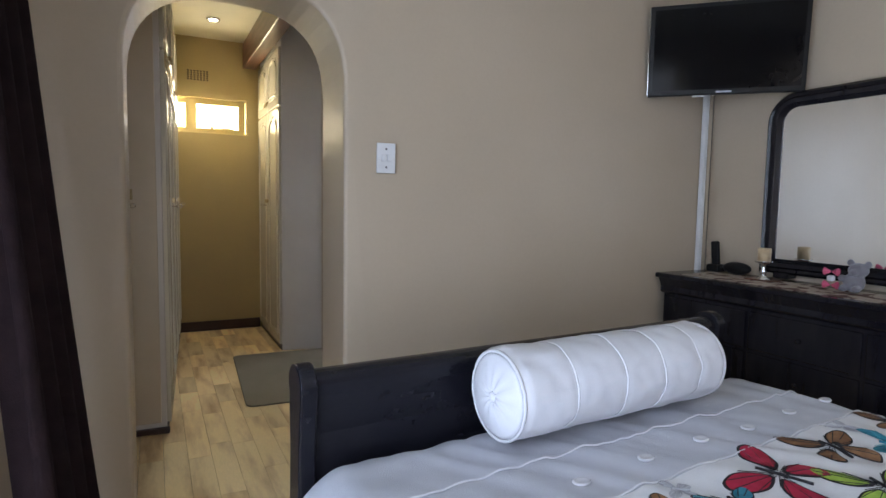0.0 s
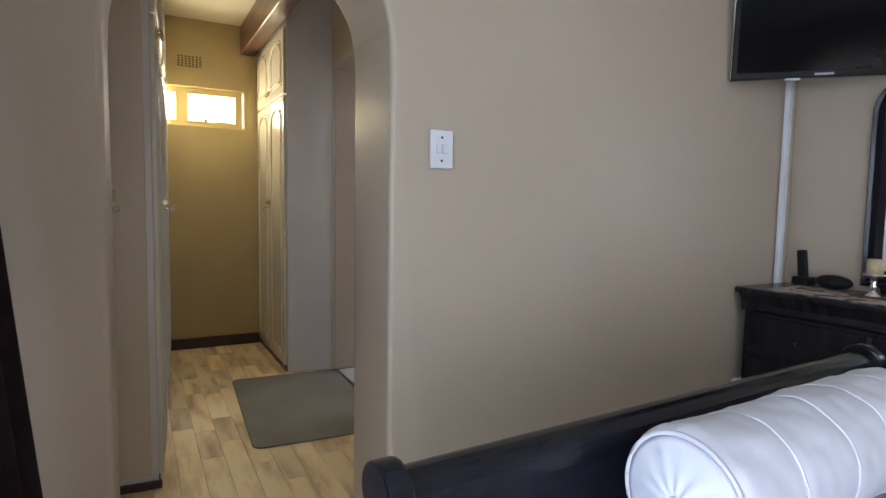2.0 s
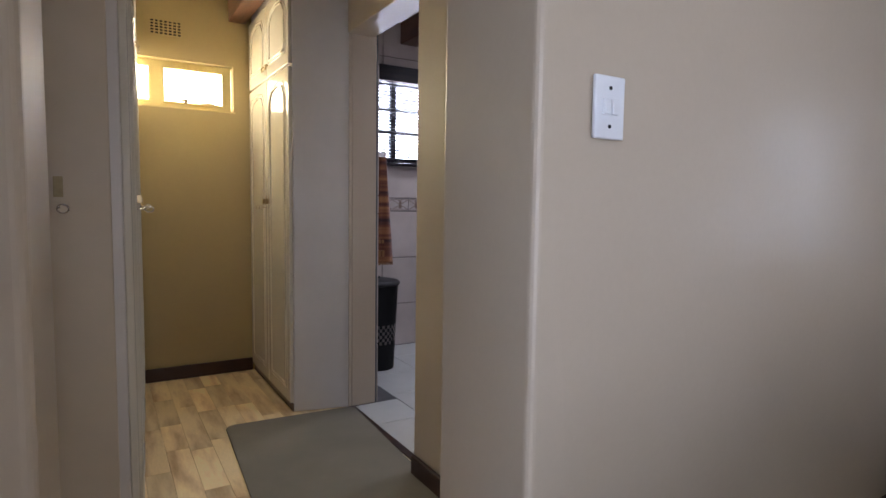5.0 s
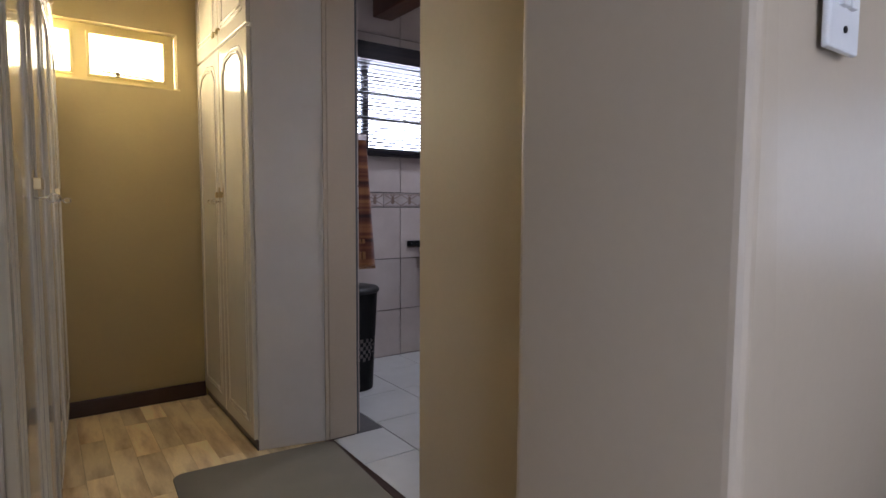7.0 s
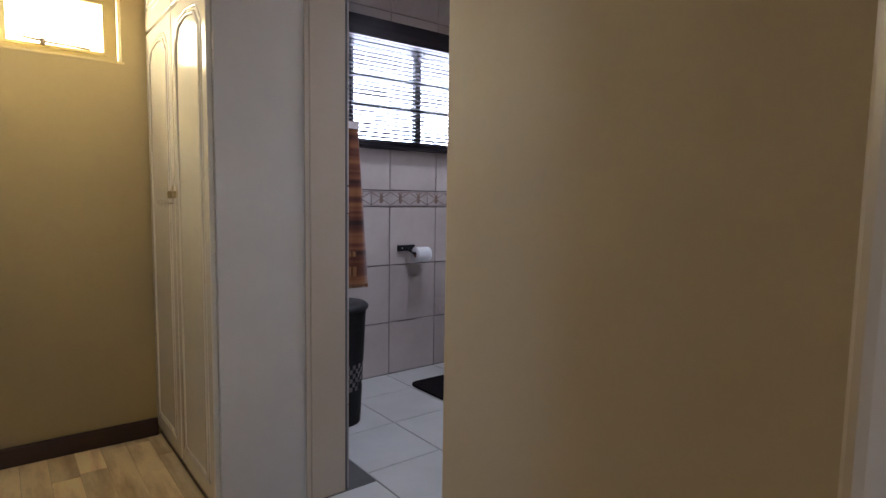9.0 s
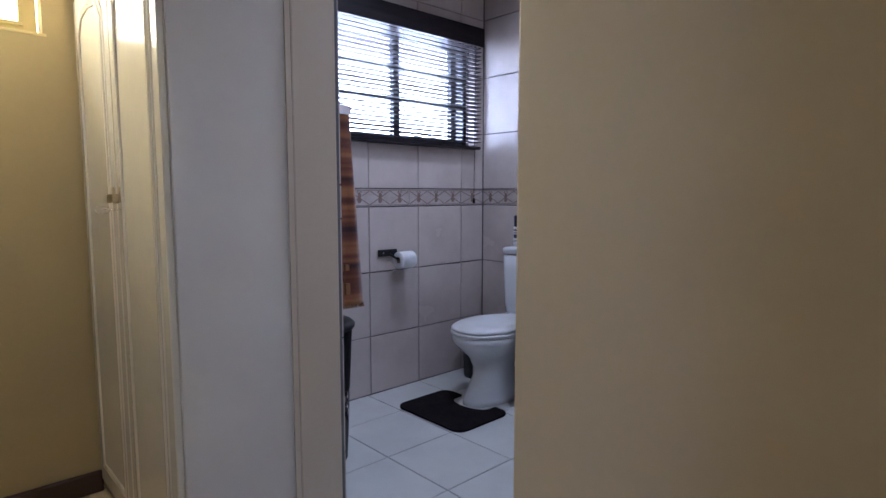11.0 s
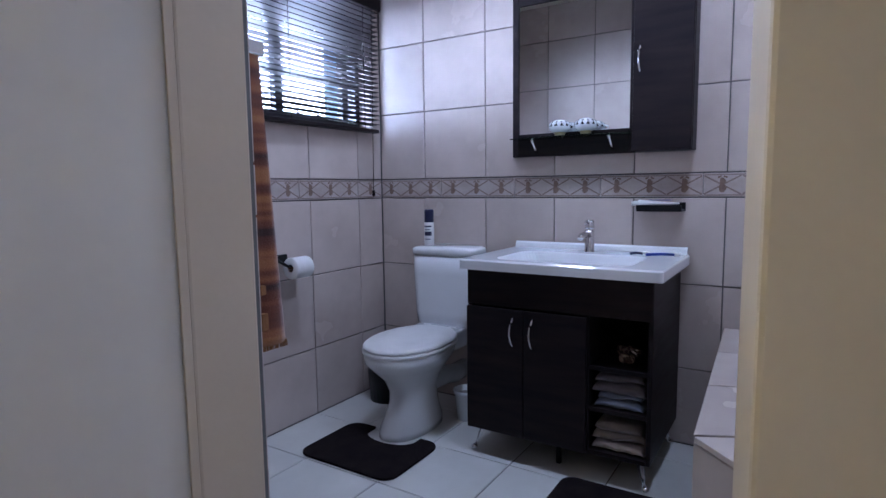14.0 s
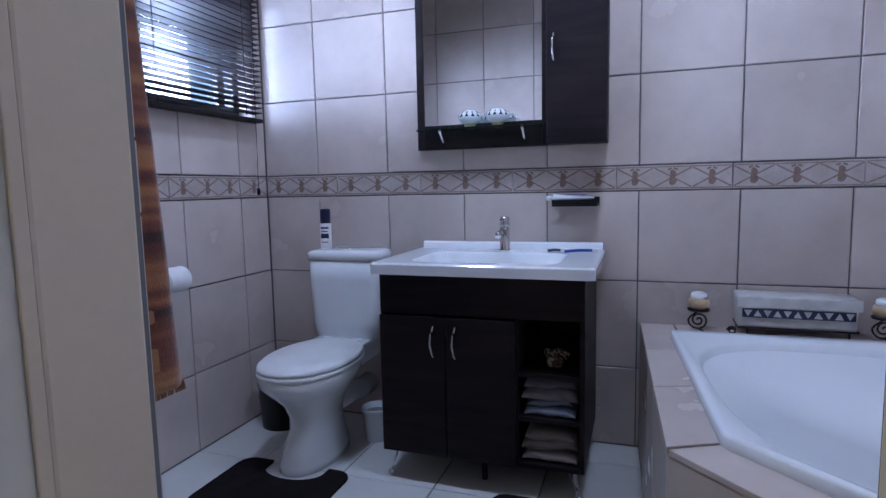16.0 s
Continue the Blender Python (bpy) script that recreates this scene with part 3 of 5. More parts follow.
def plush():
    bm = bmesh.new()
    x, y, z, g = 2.93, 1.70, 0.774, 0.78
    for dx, dy, dz, sx, sy, sz in ((0, 0, 0.055, 0.045, 0.055, 0.058), (-0.005, -0.02, 0.125, 0.043, 0.052, 0.042), (0.0, 0.025, 0.165, 0.012, 0.02, 0.02), (0.0, -0.065, 0.16, 0.012, 0.02, 0.02),
                                   (-0.045, 0.03, 0.022, 0.038, 0.02, 0.02), (-0.045, -0.035, 0.022, 0.038, 0.02, 0.02), (-0.03, 0.05, 0.075, 0.03, 0.016, 0.02), (-0.045, -0.02, 0.115, 0.02, 0.022, 0.018)):
        bmesh.ops.create_uvsphere(bm, u_segments=14, v_segments=9, radius=1, matrix=Matrix.Translation((x + dx * g, y + dy * g, z + dz * g)) @ Matrix.Diagonal((sx * g, sy * g, sz * g, 1)))
    bear = single("plush_bear", bm, PLUSH, "small grey plush bear sitting on the dresser", "toy", True)
    fuse = bear.modifiers.new("fuse", "REMESH")
    fuse.mode, fuse.voxel_size, fuse.use_smooth_shade = "VOXEL", 0.004, True
    settle(bear, 0.035, 0, 0.027)
    b = thing("fabric_bow", (x - 0.05, y + 0.07, z), "pink felt bow ornament with a white knot leaning on the bear", "ornament")
    for k, s in ((0.025, 1), (0.085, 1)):
        bm = bmesh.new()
        for side in (-1, 1):
            bmesh.ops.create_cone(bm, segments=10, radius1=0.018, radius2=0.004, depth=0.024, cap_ends=True,
                                  matrix=Matrix.Translation((x - 0.05, y + 0.07 + side * 0.016, z + k)) @ Matrix.Rotation(radians(90 * side), 4, "X"))
        part("bow", bm, PINK, b)
    part("knot", box(x - 0.062, x - 0.038, y + 0.055, y + 0.085, z + 0.042, z + 0.068, 0.008), COTTON, b, "white knot")
    settle(b, 0.035, 0, 0.027)


plush()
so = thing("wall_socket", (2.66, 2.59, 0.30), "white wall socket plate with a plug near the skirting", "socket")
part("plate", box(2.665, 2.75, 2.588, 2.602, 0.235, 0.36, 0.004), WHITEPLASTIC, so)
part("plug", box(2.68, 2.73, 2.555, 2.590, 0.27, 0.32, 0.006), BLACKPLASTIC, so)
settle(so, 0.085, 0.004, -0.022)
ad = thing("power_adaptor", (2.58, 2.50, 0), "white multi-plug adaptor lying on the floor", "adaptor")
part("block", box(2.53, 2.63, 2.47, 2.535, 0.0, 0.045, 0.008), WHITEPLASTIC, ad)
part("plug", box(2.60, 2.645, 2.48, 2.52, 0.045, 0.075, 0.006), WHITEPLASTIC, ad)
cab = [(2.705, 2.552, 0.29), (2.67, 2.53, 0.18), (2.68, 2.50, 0.06), (2.62, 2.47, 0.012), (2.50, 2.52, 0.03), (2.40, 2.54, 0.045), (2.36, 2.52, 0.02), (2.45, 2.46, 0.008), (2.60, 2.42, 0.008), (2.72, 2.45, 0.01)]
bm = tube([Vector(a).lerp(Vector(b), k / 4) for a, b in zip(cab, cab[1:]) for k in range(4)] + [cab[-1]], 0.005)
single("power_cable", bm, BLACKPLASTIC, "black power cable looped on the floor by the dresser", "cable", True)

# bed, standing square to the askew wall
BED_PIVOT, BED_TURN = (0.52, 1.66), 3.3


def top_z(x, y):
    z = 0.535
    left, right, foot = x - 0.50, 2.16 - x, 1.598 - y
    for d, w in ((left, 0.10), (right, 0.10)):
        if d < w:
            z -= 0.055 * (1 - max(d, 0) / w) ** 2
    if foot < 0.09:
        z -= 0.03 * (1 - foot / 0.09) ** 2
    wr = 0.006 * noise.noise((x * 7 + y * 2, y * 3.5, 0.3)) + 0.005 * noise.noise((x * 26 + y * 14, y * 5, 2.0)) + 0.0035 * math.sin(34 * x + 22 * y + 6 * noise.noise((x * 3, y * 3, 1)))
    return z + wr * min(1, left * 6 + 0.1)


def bed():
    b = thing("bed", (1.32, 0.6, 0), "black sleigh bed with rolled footboard and a mattress", "bed")
    prof = [(1.640, 0.10), (1.640, 0.60), (1.632, 0.66), (1.622, 0.70)]
    prof += [(1.660 + 0.040 * math.cos(radians(a)), 0.722 + 0.034 * math.sin(radians(a))) for a in range(190, -40, -18)]
    prof += [(1.684, 0.67), (1.682, 0.60), (1.682, 0.10)]
    part("footboard", prism(prof, "x", 0.545, 2.05, 0.0), BLACKWOOD, b, smooth=False)
    post = [(1.622, 0.0), (1.625, 0.55), (1.615, 0.64), (1.606, 0.70)]
    post += [(1.660 + 0.055 * math.cos(radians(a)), 0.724 + 0.050 * math.sin(radians(a))) for a in range(190, -40, -16)]
    post += [(1.708, 0.66), (1.702, 0.55), (1.715, 0.30), (1.725, 0.0)]
    for x in (0.502, 2.05):
        part("footboard_post", prism(post, "x", x, x + 0.043, 0.006), BLACKWOOD, b)
    for x in (0.52, 2.05):
        part("side_rail", box(x, x + 0.03, -0.42, 1.625, 0.20, 0.36, 0.005), BLACKWOOD, b)
    part("mattress", box(0.56, 2.06, -0.42, 1.60, 0.24, 0.520, 0.04, 3), COTTON, b)
    for x in (0.56, 1.98):
        part("leg", box(x, x + 0.07, -0.40, -0.33, 0.0, 0.24, 0.005), BLACKWOOD, b)
    part("slat_base", box(0.55, 2.05, -0.42, 1.62, 0.20, 0.24), DARK, b)
    settle(b, 0.012, -0.015, 0.0, BED_PIVOT, BED_TURN)


bed()


def cover():
    c = thing("bedspread", (1.32, 0.6, 0.50), "pale grey bedspread with white stitched lines, buttons and butterfly print", "bedspread")
    xs = [0.47, 0.475, 0.485] + [0.50 + 1.66 * k / 120 for k in range(121)] + [2.175, 2.182]
    ys = [-0.42 + 2.018 * k / 130 for k in range(131)]
    low = {0: 0.24, 1: 0.36, 2: 0.44, len(xs) - 2: 0.42, len(xs) - 1: 0.26}
    rows = []
    for y in ys:
        rows.append([(x + (0.012 * math.sin(17 * y) if k in low else 0), y, low[k] if k in low else top_z(x, y)) for k, x in enumerate(xs)])
    bm = loft(rows, closed=False, cap=False)
    part("cloth", bm, SPREAD, c, smooth=True)
    rows = [[(x, y, top_z(x, y) + 0.003) for x in [0.50 + 1.66 * k / 100 for k in range(101)]] for y in [-0.42 + 1.565 * k / 80 for k in range(81)]]
    part("printed_panel", loft(rows, closed=False, cap=False), WHITECLOTH, c, "white cotton panel with printed butterflies", True)
    for y0, amp in ((1.352, 0.002), (1.150, 0.002)):
        pts = []
        for k in range(160):
            x = 0.53 + 1.60 * k / 159
            y = y0 - 0.075 * max(0, 0.9 - x) / 0.4 * 0.5 + amp * math.sin(40 * x + y0)
            pts.append((x, y, top_z(x, y) + 0.004))
        part("stitch_line", tube(pts, 0.0026, 6), COTTON, c, "white stitched seam")
    for k in range(7):
        x = 0.81 + 0.213 * k
        y = 1.228 + 0.004 * k
        bm = lathe([(0.019, 0), (0.021, 0.003), (0.017, 0.006), (0.012, 0.004)], (x, y, top_z(x, y) + 0.002), 16, 1.15, 0.8)
        part("button", bm, COTTON, c, "white covered button", True)

    def butterfly(cx, cy, size, turn, mat, rim):
        wings = (((0.02, 0.02), (0.30, 0.42), (0.62, 0.50), (0.78, 0.40), (0.66, 0.16), (0.40, 0.02)), ((0.02, -0.01), (0.34, -0.04), (0.56, -0.18), (0.52, -0.40), (0.34, -0.52), (0.20, -0.40)))
        t = radians(turn)

        def lay(pts, lift, grow, sides=(1, -1)):
            bm = bmesh.new()
            for side in sides:
                for wing in pts:
                    mx, my = sum(p[0] for p in wing) / len(wing), sum(p[1] for p in wing) / len(wing)
                    ring = []
                    for _ in range(2):
                        cut = []
                        for a, b in zip(wing, wing[1:] + wing[:1]):
                            cut += [(0.78 * a[0] + 0.22 * b[0], 0.78 * a[1] + 0.22 * b[1]), (0.22 * a[0] + 0.78 * b[0], 0.22 * a[1] + 0.78 * b[1])]
                        wing = tuple(cut)
                    n = len(wing)
                    for k in range(n):
                        for q in range(1):
                            px, py = wing[k]
                            px, py = mx + (px - mx) * grow, my + (py - my) * grow
                            ring.append((px * side * size * 1.1, py * size * 1.3))
                    vs = []
                    for px, py in ring:
                        wx, wy = cx + px * math.cos(t) - py * math.sin(t), cy + px * math.sin(t) + py * math.cos(t)
                        vs.append(bm.verts.new((wx, wy, top_z(wx, wy) + lift)))
                    mx, my = mx * side * size * 1.1, my * size * 1.3
                    wx, wy = cx + mx * math.cos(t) - my * math.sin(t), cy + mx * math.sin(t) + my * math.cos(t)
                    mid = bm.verts.new((wx, wy, top_z(wx, wy) + lift))
                    for k in range(len(vs)):
                        bm.faces.new((vs[k], vs[(k + 1) % len(vs)], mid))
            bmesh.ops.recalc_face_normals(bm, faces=bm.faces[:])
            return bm
        pr = part("butterfly_print", lay(wings, 0.0045, 1.0), rim, c, "printed butterfly")
        for side in (1, -1):
            for wing in wings:
                part("wing_colour", lay((wing,), 0.0058, 0.86, (side,)), mat, pr)
                for ux, uy in wing[1:5]:
                    line = []
                    for q in range(6):
                        k = 0.10 + 0.80 * q / 5
                        px, py = ux * k * side * size * 1.1, uy * k * size * 1.3
                        wx, wy = cx + px * math.cos(t) - py * math.sin(t), cy + px * math.sin(t) + py * math.cos(t)
                        line.append((wx, wy, top_z(wx, wy) + 0.0062))
                    part("wing_vein", tube(line, 0.0011, 4), rim, pr)
        a = Vector((cx - 0.42 * size * -math.sin(t), cy - 0.42 * size * math.cos(t), 0))
        e = Vector((cx + 0.30 * size * -math.sin(t), cy + 0.30 * size * math.cos(t), 0))
        part("insect_body", tube([(p.x, p.y, top_z(p.x, p.y) + 0.007) for p in (a, a.lerp(e, 0.5), e)], 0.0035, 6), rim, pr)

    butterfly(1.433, 1.030, 0.160, 25, RED, BLACKP)
    butterfly(1.709, 1.050, 0.135, -18, BROWNP, BLACKP)
    butterfly(1.575, 0.880, 0.150, -30, GREENP, BLACKP)
    butterfly(1.875, 0.985, 0.100, 40, TEALP, TEALP)
    butterfly(1.235, 1.000, 0.095, -10, TEALP, BLACKP)
    butterfly(1.075, 1.03, 0.095, 30, BROWNP, BLACKP)
    butterfly(1.886, 1.105, 0.060, 10, GREYP, GREYP)
    butterfly(1.179, 1.100, 0.055, 60, GREYP, GREYP)
    butterfly(1.86, 0.82, 0.13, 15, RED, BLACKP)
    butterfly(2.06, 1.06, 0.10, -35, BROWNP, BLACKP)
    butterfly(0.90, 0.98, 0.12, 45, GREENP, BLACKP)
    butterfly(0.85, 0.72, 0.12, -20, RED, BLACKP)
    butterfly(1.35, 0.75, 0.12, 12, TEALP, BLACKP)
    butterfly(1.75, 0.72, 0.12, 70, BROWNP, BLACKP)

    settle(c, 0.012, -0.015, 0.018, BED_PIVOT, BED_TURN)


cover()


def bolster():
    b = thing("bolster_cushion", (1.36, 1.455, 0.545), "white cotton bolster cushion with gathered ends and piping on the bed", "cushion")
    x0, x1, r = 0.94, 1.685, 0.118
    cy, cz = 1.455, 0.668
    seams = (1.10, 1.27, 1.42, 1.57)
    n = 48
    rings = []
    for k in range(81):
        x = x0 + (x1 - x0) * k / 80
        rr = r * (1 + 0.006 * math.sin(9 * x))
        for s in seams:
            rr -= 0.003 * math.exp(-((x - s) / 0.012) ** 2)
        ends = min(x - x0, x1 - x)
        if ends < 0.02:
            rr -= 0.010 * (1 - ends / 0.02)
        ring = []
        for j in range(n):
            a = 2 * math.pi * j / n
            w = 0.006 * noise.noise((x * 9, 2.2 * math.cos(a), 2.2 * math.sin(a))) + 0.003 * noise.noise((x * 26, 5 * math.cos(a), 5 * math.sin(a)))
            flat = 0.94 if math.sin(a) < -0.6 else 1
            ring.append((x, cy + (rr + w) * math.cos(a), cz + (rr + w) * math.sin(a) * flat))
        rings.append(ring)
    part("cover", loft(rings, cap=False), COTTON, b, smooth=True)
    for sx in seams:
        pts = []
        for j in range(49):
            a = 2 * math.pi * j / 48
            w = 0.006 * noise.noise((sx * 9, 2.2 * math.cos(a), 2.2 * math.sin(a)))
            rr = r - 0.002 + w
            pts.append((sx + 0.004 * math.sin(a), cy + rr * math.cos(a), cz + rr * math.sin(a) * (0.94 if math.sin(a) < -0.6 else 1)))
        part("seam", tube(pts, 0.0022, 6), COTTON, b, "stitched white seam", True)
    for x, d in ((x0, -1), (x1, 1)):
        part("piping", tube([(x, cy + 0.110 * math.cos(a), cz + 0.110 * math.sin(a)) for a in [2 * math.pi * j / 40 for j in range(41)]], 0.0045, 6), COTTON, b, smooth=True)
        rings = []
        for q in range(9):
            rr = 0.109 * (1 - q / 8.6)
            bulge = 0.020 * math.sin(q / 8 * math.pi * 0.62) - (0.010 if q == 8 else 0)
            rings.append([(x + d * (bulge + 0.0035 * math.sin(j * math.pi / 2) * (q > 1) * q / 8), cy + rr * math.cos(2 * math.pi * j / 48), cz + rr * math.sin(2 * math.pi * j / 48)) for j in range(48)])
        part("gathered_end", loft(rings), COTTON, b, "gathered end panel", True)
        bm = bmesh.new()
        bmesh.ops.create_uvsphere(bm, u_segments=14, v_segments=8, radius=1, matrix=Matrix.Translation((x + d * 0.016, cy, cz)) @ Matrix.Diagonal((0.007, 0.013, 0.013, 1)))
        part("button", bm, COTTON, b, smooth=True)

    settle(b, 0.022, -0.015, 0.022, BED_PIVOT, BED_TURN)


bolster()


# ---- passage ----
def panel_moulding(face, u0, u1, z0, z1, axis_sign):
    """A raised moulding with clipped top corners, on the plane x = face."""
    c = min(0.07, (u1 - u0) * 0.3)
    ring = [(u0, z0), (u1, z0), (u1, z1 - c), (u1 - c * 0.7, z1 - c * 0.2), ((u0 + u1) / 2, z1), (u0 + c * 0.7, z1 - c * 0.2), (u0, z1 - c)]
    pts = [(face + axis_sign * 0.001, p[0], p[1]) for p in ring]
    dense = []
    for a, b in zip(pts, pts[1:] + pts[:1]):
        for k in range(4):
            dense.append(Vector(a).lerp(Vector(b), k / 4))
    return tube(dense + dense[:1], 0.007, 6)


def key_lock(parent, x, y, z, s):
    lock = part("lock_plate", box(x, x + s * 0.004, y - 0.012, y + 0.012, z - 0.028, z + 0.020, 0.001), BRASSY, parent, "worn metal lock plate")
    part("catch", box(x + s * 0.004, x + s * 0.022, y - 0.006, y + 0.006, z - 0.030, z - 0.002, 0.002), BRASSY, lock)
    bm = tube([(x, y, z - 0.05), (x + s * 0.03, y, z - 0.05)], 0.0028, 8)
    ring = [(x + s * (0.043 + 0.013 * math.cos(a)), y, z - 0.05 + 0.010 * math.sin(a)) for a in [2 * math.pi * k / 16 for k in range(17)]]
    tube(ring, 0.0022, 6, bm)
    part("key", bm, CHROME, lock, smooth=True)


def cupboard(x_face, x_back, y0, y1, s, label, spin=None, side_key=False, skew=0.0):
    """A built-in cupboard with doors on the plane x_face, opening towards s, and low and top doors."""
    c = thing("cupboard", ((x_face + x_back) / 2, (y0 + y1) / 2, 0), label, "cupboard", "built-in passage cupboards")
    obs = []
    inner = x_face - s * 0.02
    obs.append(part("body", prism([(inner, y0), (x_back, y0 - skew), (x_back, y1), (inner, y1)], "z", 0.0, CEIL_Z - 0.004, 0.004), GREYPANEL, c))
    obs.append(part("plinth", box(inner + s * 0.004, inner, y0 + 0.004, y1 - 0.004, 0.0, 0.045), SKIRT, c, "dark recessed plinth"))
    half = (y1 - y0) / 2
    for k in range(2):
        a, b = y0 + half * k + 0.006, y0 + half * (k + 1) - 0.004
        for z0, z1, low in ((0.05, 1.858, True), (1.872, 2.295 if s < 0 else 2.48, False)):
            d = part("door", box(inner, x_face, a, b, z0, z1, 0.004), ENAMEL, c, "cream enamelled panel door")
            part("moulding", panel_moulding(x_face, a + 0.075, b - 0.075, z0 + 0.09, z1 - 0.07, s), ENAMEL, d, smooth=True)
            part("groove", panel_moulding(x_face - s * 0.003, a + 0.055, b - 0.055, z0 + 0.07, z1 - 0.05, s), ENAMEL, d, smooth=True)
            hinge_y = b - 0.03 if k == 0 else a + 0.03
            if low:
                key_lock(d, x_face, hinge_y, 1.165, s)
            else:
                part("knob", tube([(x_face, hinge_y, z0 + 0.07), (x_face + s * 0.012, hinge_y, z0 + 0.07), (x_face + s * 0.014, hinge_y, z0 + 0.05), (x_face + s * 0.022, hinge_y, z0 + 0.045)], 0.007, 10), BRASSY, d, smooth=True)
    if side_key:
        lockp = part("side_door", box(min(x_back, inner) + 0.02, max(x_back, inner) - 0.025, y0 - 0.014, y0, 0.055, CEIL_Z - 0.05, 0.003), SIDECREAM, c, "plain cream side door with a key")
        kx = max(x_back, inner) - 0.135
        bm = box(kx - 0.010, kx + 0.010, y0 - 0.019, y0 - 0.014, 1.15, 1.20, 0.001)
        part("lock_plate", bm, BRASSY, lockp)
        bm = tube([(kx, y0 - 0.014, 1.125), (kx + 0.004, y0 - 0.05, 1.125)], 0.0028, 8)
        tube([(kx + 0.012 + 0.012 * math.cos(a), y0 - 0.052, 1.122 + 0.010 * math.sin(a)) for a in [2 * math.pi * k / 16 for k in range(17)]], 0.0022, 6, bm)
        part("key", bm, CHROME, lockp, smooth=True)
        part("base_strip", box(min(x_back, inner) + 0.02, max(x_back, inner) + 0.012, y0 - 0.022, y0 - 0.001, 0.0, 0.03, 0.004), SKIRT, c, "scuffed dark base strip")
    if spin:
        px, py, deg = spin
        m = Matrix.Translation((px, py, 0)) @ Matrix.Rotation(radians(deg), 4, "Z") @ Matrix.Translation((-px, -py, 0))
        c.matrix_world = m @ Matrix.Translation(c.location)
    return c


LEFT_SPIN = (0.282, 3.37, -3.3)
cupboard(0.282, -0.15, 3.37, 4.485, 1, "tall cream built-in cupboard with routed doors and keys in the locks", LEFT_SPIN, True)
cupboard(0.282, -0.15, 4.488, 5.645, 1, "tall cream built-in cupboard with routed doors beside the end wall", LEFT_SPIN)
cupboard(1.070, 1.392, 4.722, 5.652, -1, "tall cream built-in cupboard with a grey side panel and routed doors", skew=0.068)
struct("trim_cupboard_edge", box(1.376, 1.3935, 4.6455, 4.6515, 0.0, 2.50, 0.002), PAINT, "cream painted cover strip beside the cupboard", "trim")

w2 = thing("window_2", (0.49, 5.74, 1.729), "small high window with yellow-cream frame and bright obscured panes", "window", kind="structure")
fr = box(0.02, 0.966, 5.715, 5.755, 1.729, 1.756)
box(0.02, 0.966, 5.715, 5.755, 1.986, 2.019, bm=fr)
for x0, x1 in ((0.02, 0.05), (0.495, 0.555), (0.925, 0.966)):
    box(x0, x1, 5.715, 5.755, 1.756, 1.986, bm=fr)
part("window_frame", fr, YFRAME, w2)
part("window_sill", box(0.0, 0.985, 5.658, 5.72, 1.720, 1.730, 0.002), YFRAME, w2)
for x0, x1 in ((0.05, 0.495), (0.555, 0.925)):
    sash = box(x0, x1, 5.705, 5.73, 1.756, 1.770, 0.002)
    box(x0, x1, 5.705, 5.73, 1.972, 1.986, 0.002, bm=sash)
    box(x0, x0 + 0.014, 5.705, 5.73, 1.770, 1.972, 0.002, bm=sash)
    box(x1 - 0.014, x1, 5.705, 5.73, 1.770, 1.972, 0.002, bm=sash)
    part("sash", sash, YFRAME, w2)
    p = part("pane", box(x0 + 0.012, x1 - 0.012, 5.72, 5.724, 1.768, 1.974), PANE, w2)
    p.visible_shadow = False
part("stay", tube([(0.62, 5.695, 1.786), (0.70, 5.688, 1.776), (0.86, 5.692, 1.771)], 0.005, 8), BRASSY, w2, "brass window stay", True)
part("stay_catch", box(0.68, 0.70, 5.685, 5.705, 1.762, 1.790, 0.003), BRASSY, w2)

v = thing("air_vent", (0.58, 5.655, 2.201), "square-holed cream air brick high on the end wall", "vent")
# flat black sheet behind the grille stands in for shade in its holes
part("backing", box(0.492, 0.668, 5.6565, 5.659, 2.158, 2.247), BLACKPLASTIC, v, "black sheet for the shade in the openings")
bm = bmesh.new()
for k in range(8):
    x = 0.492 + 0.176 * k / 7
    box(x - 0.0045, x + 0.0045, 5.651, 5.657, 2.158, 2.247, bm=bm)
for k in range(6):
    z = 2.158 + 0.089 * k / 5
    box(0.4865, 0.6735, 5.6505, 5.657, z - 0.0032, z + 0.0032, bm=bm)
part("grille", bm, PAINT_END, v)

dl = thing("downlight", (0.655, 5.06, CEIL_Z - 0.01), "small round recessed downlight lit in the passage ceiling", "downlight")
part("rim", lathe([(0.048, 0.010), (0.050, 0.002), (0.042, -0.004), (0.034, 0.002), (0.034, 0.010)], (0.655, 5.06, CEIL_Z - 0.01), 28), CHROME, dl, smooth=True)
part("lens", lathe([(0.034, 0.0), (0.030, -0.003), (0.0005, -0.005)], (0.655, 5.06, CEIL_Z - 0.008), 24), LAMPFACE, dl, "glowing white lens")
spot = bpy.data.lights.new("downlight_glow", "SPOT")
spot.energy, spot.color, spot.spot_size, spot.spot_blend, spot.shadow_soft_size = SPOT_W, (1, 0.88, 0.68), radians(120), 0.6, 0.03
so2 = new("downlight_glow", spot)
so2.matrix_world = look((0.655, 5.06, CEIL_Z - 0.03), (0.655, 5.0601, 0))

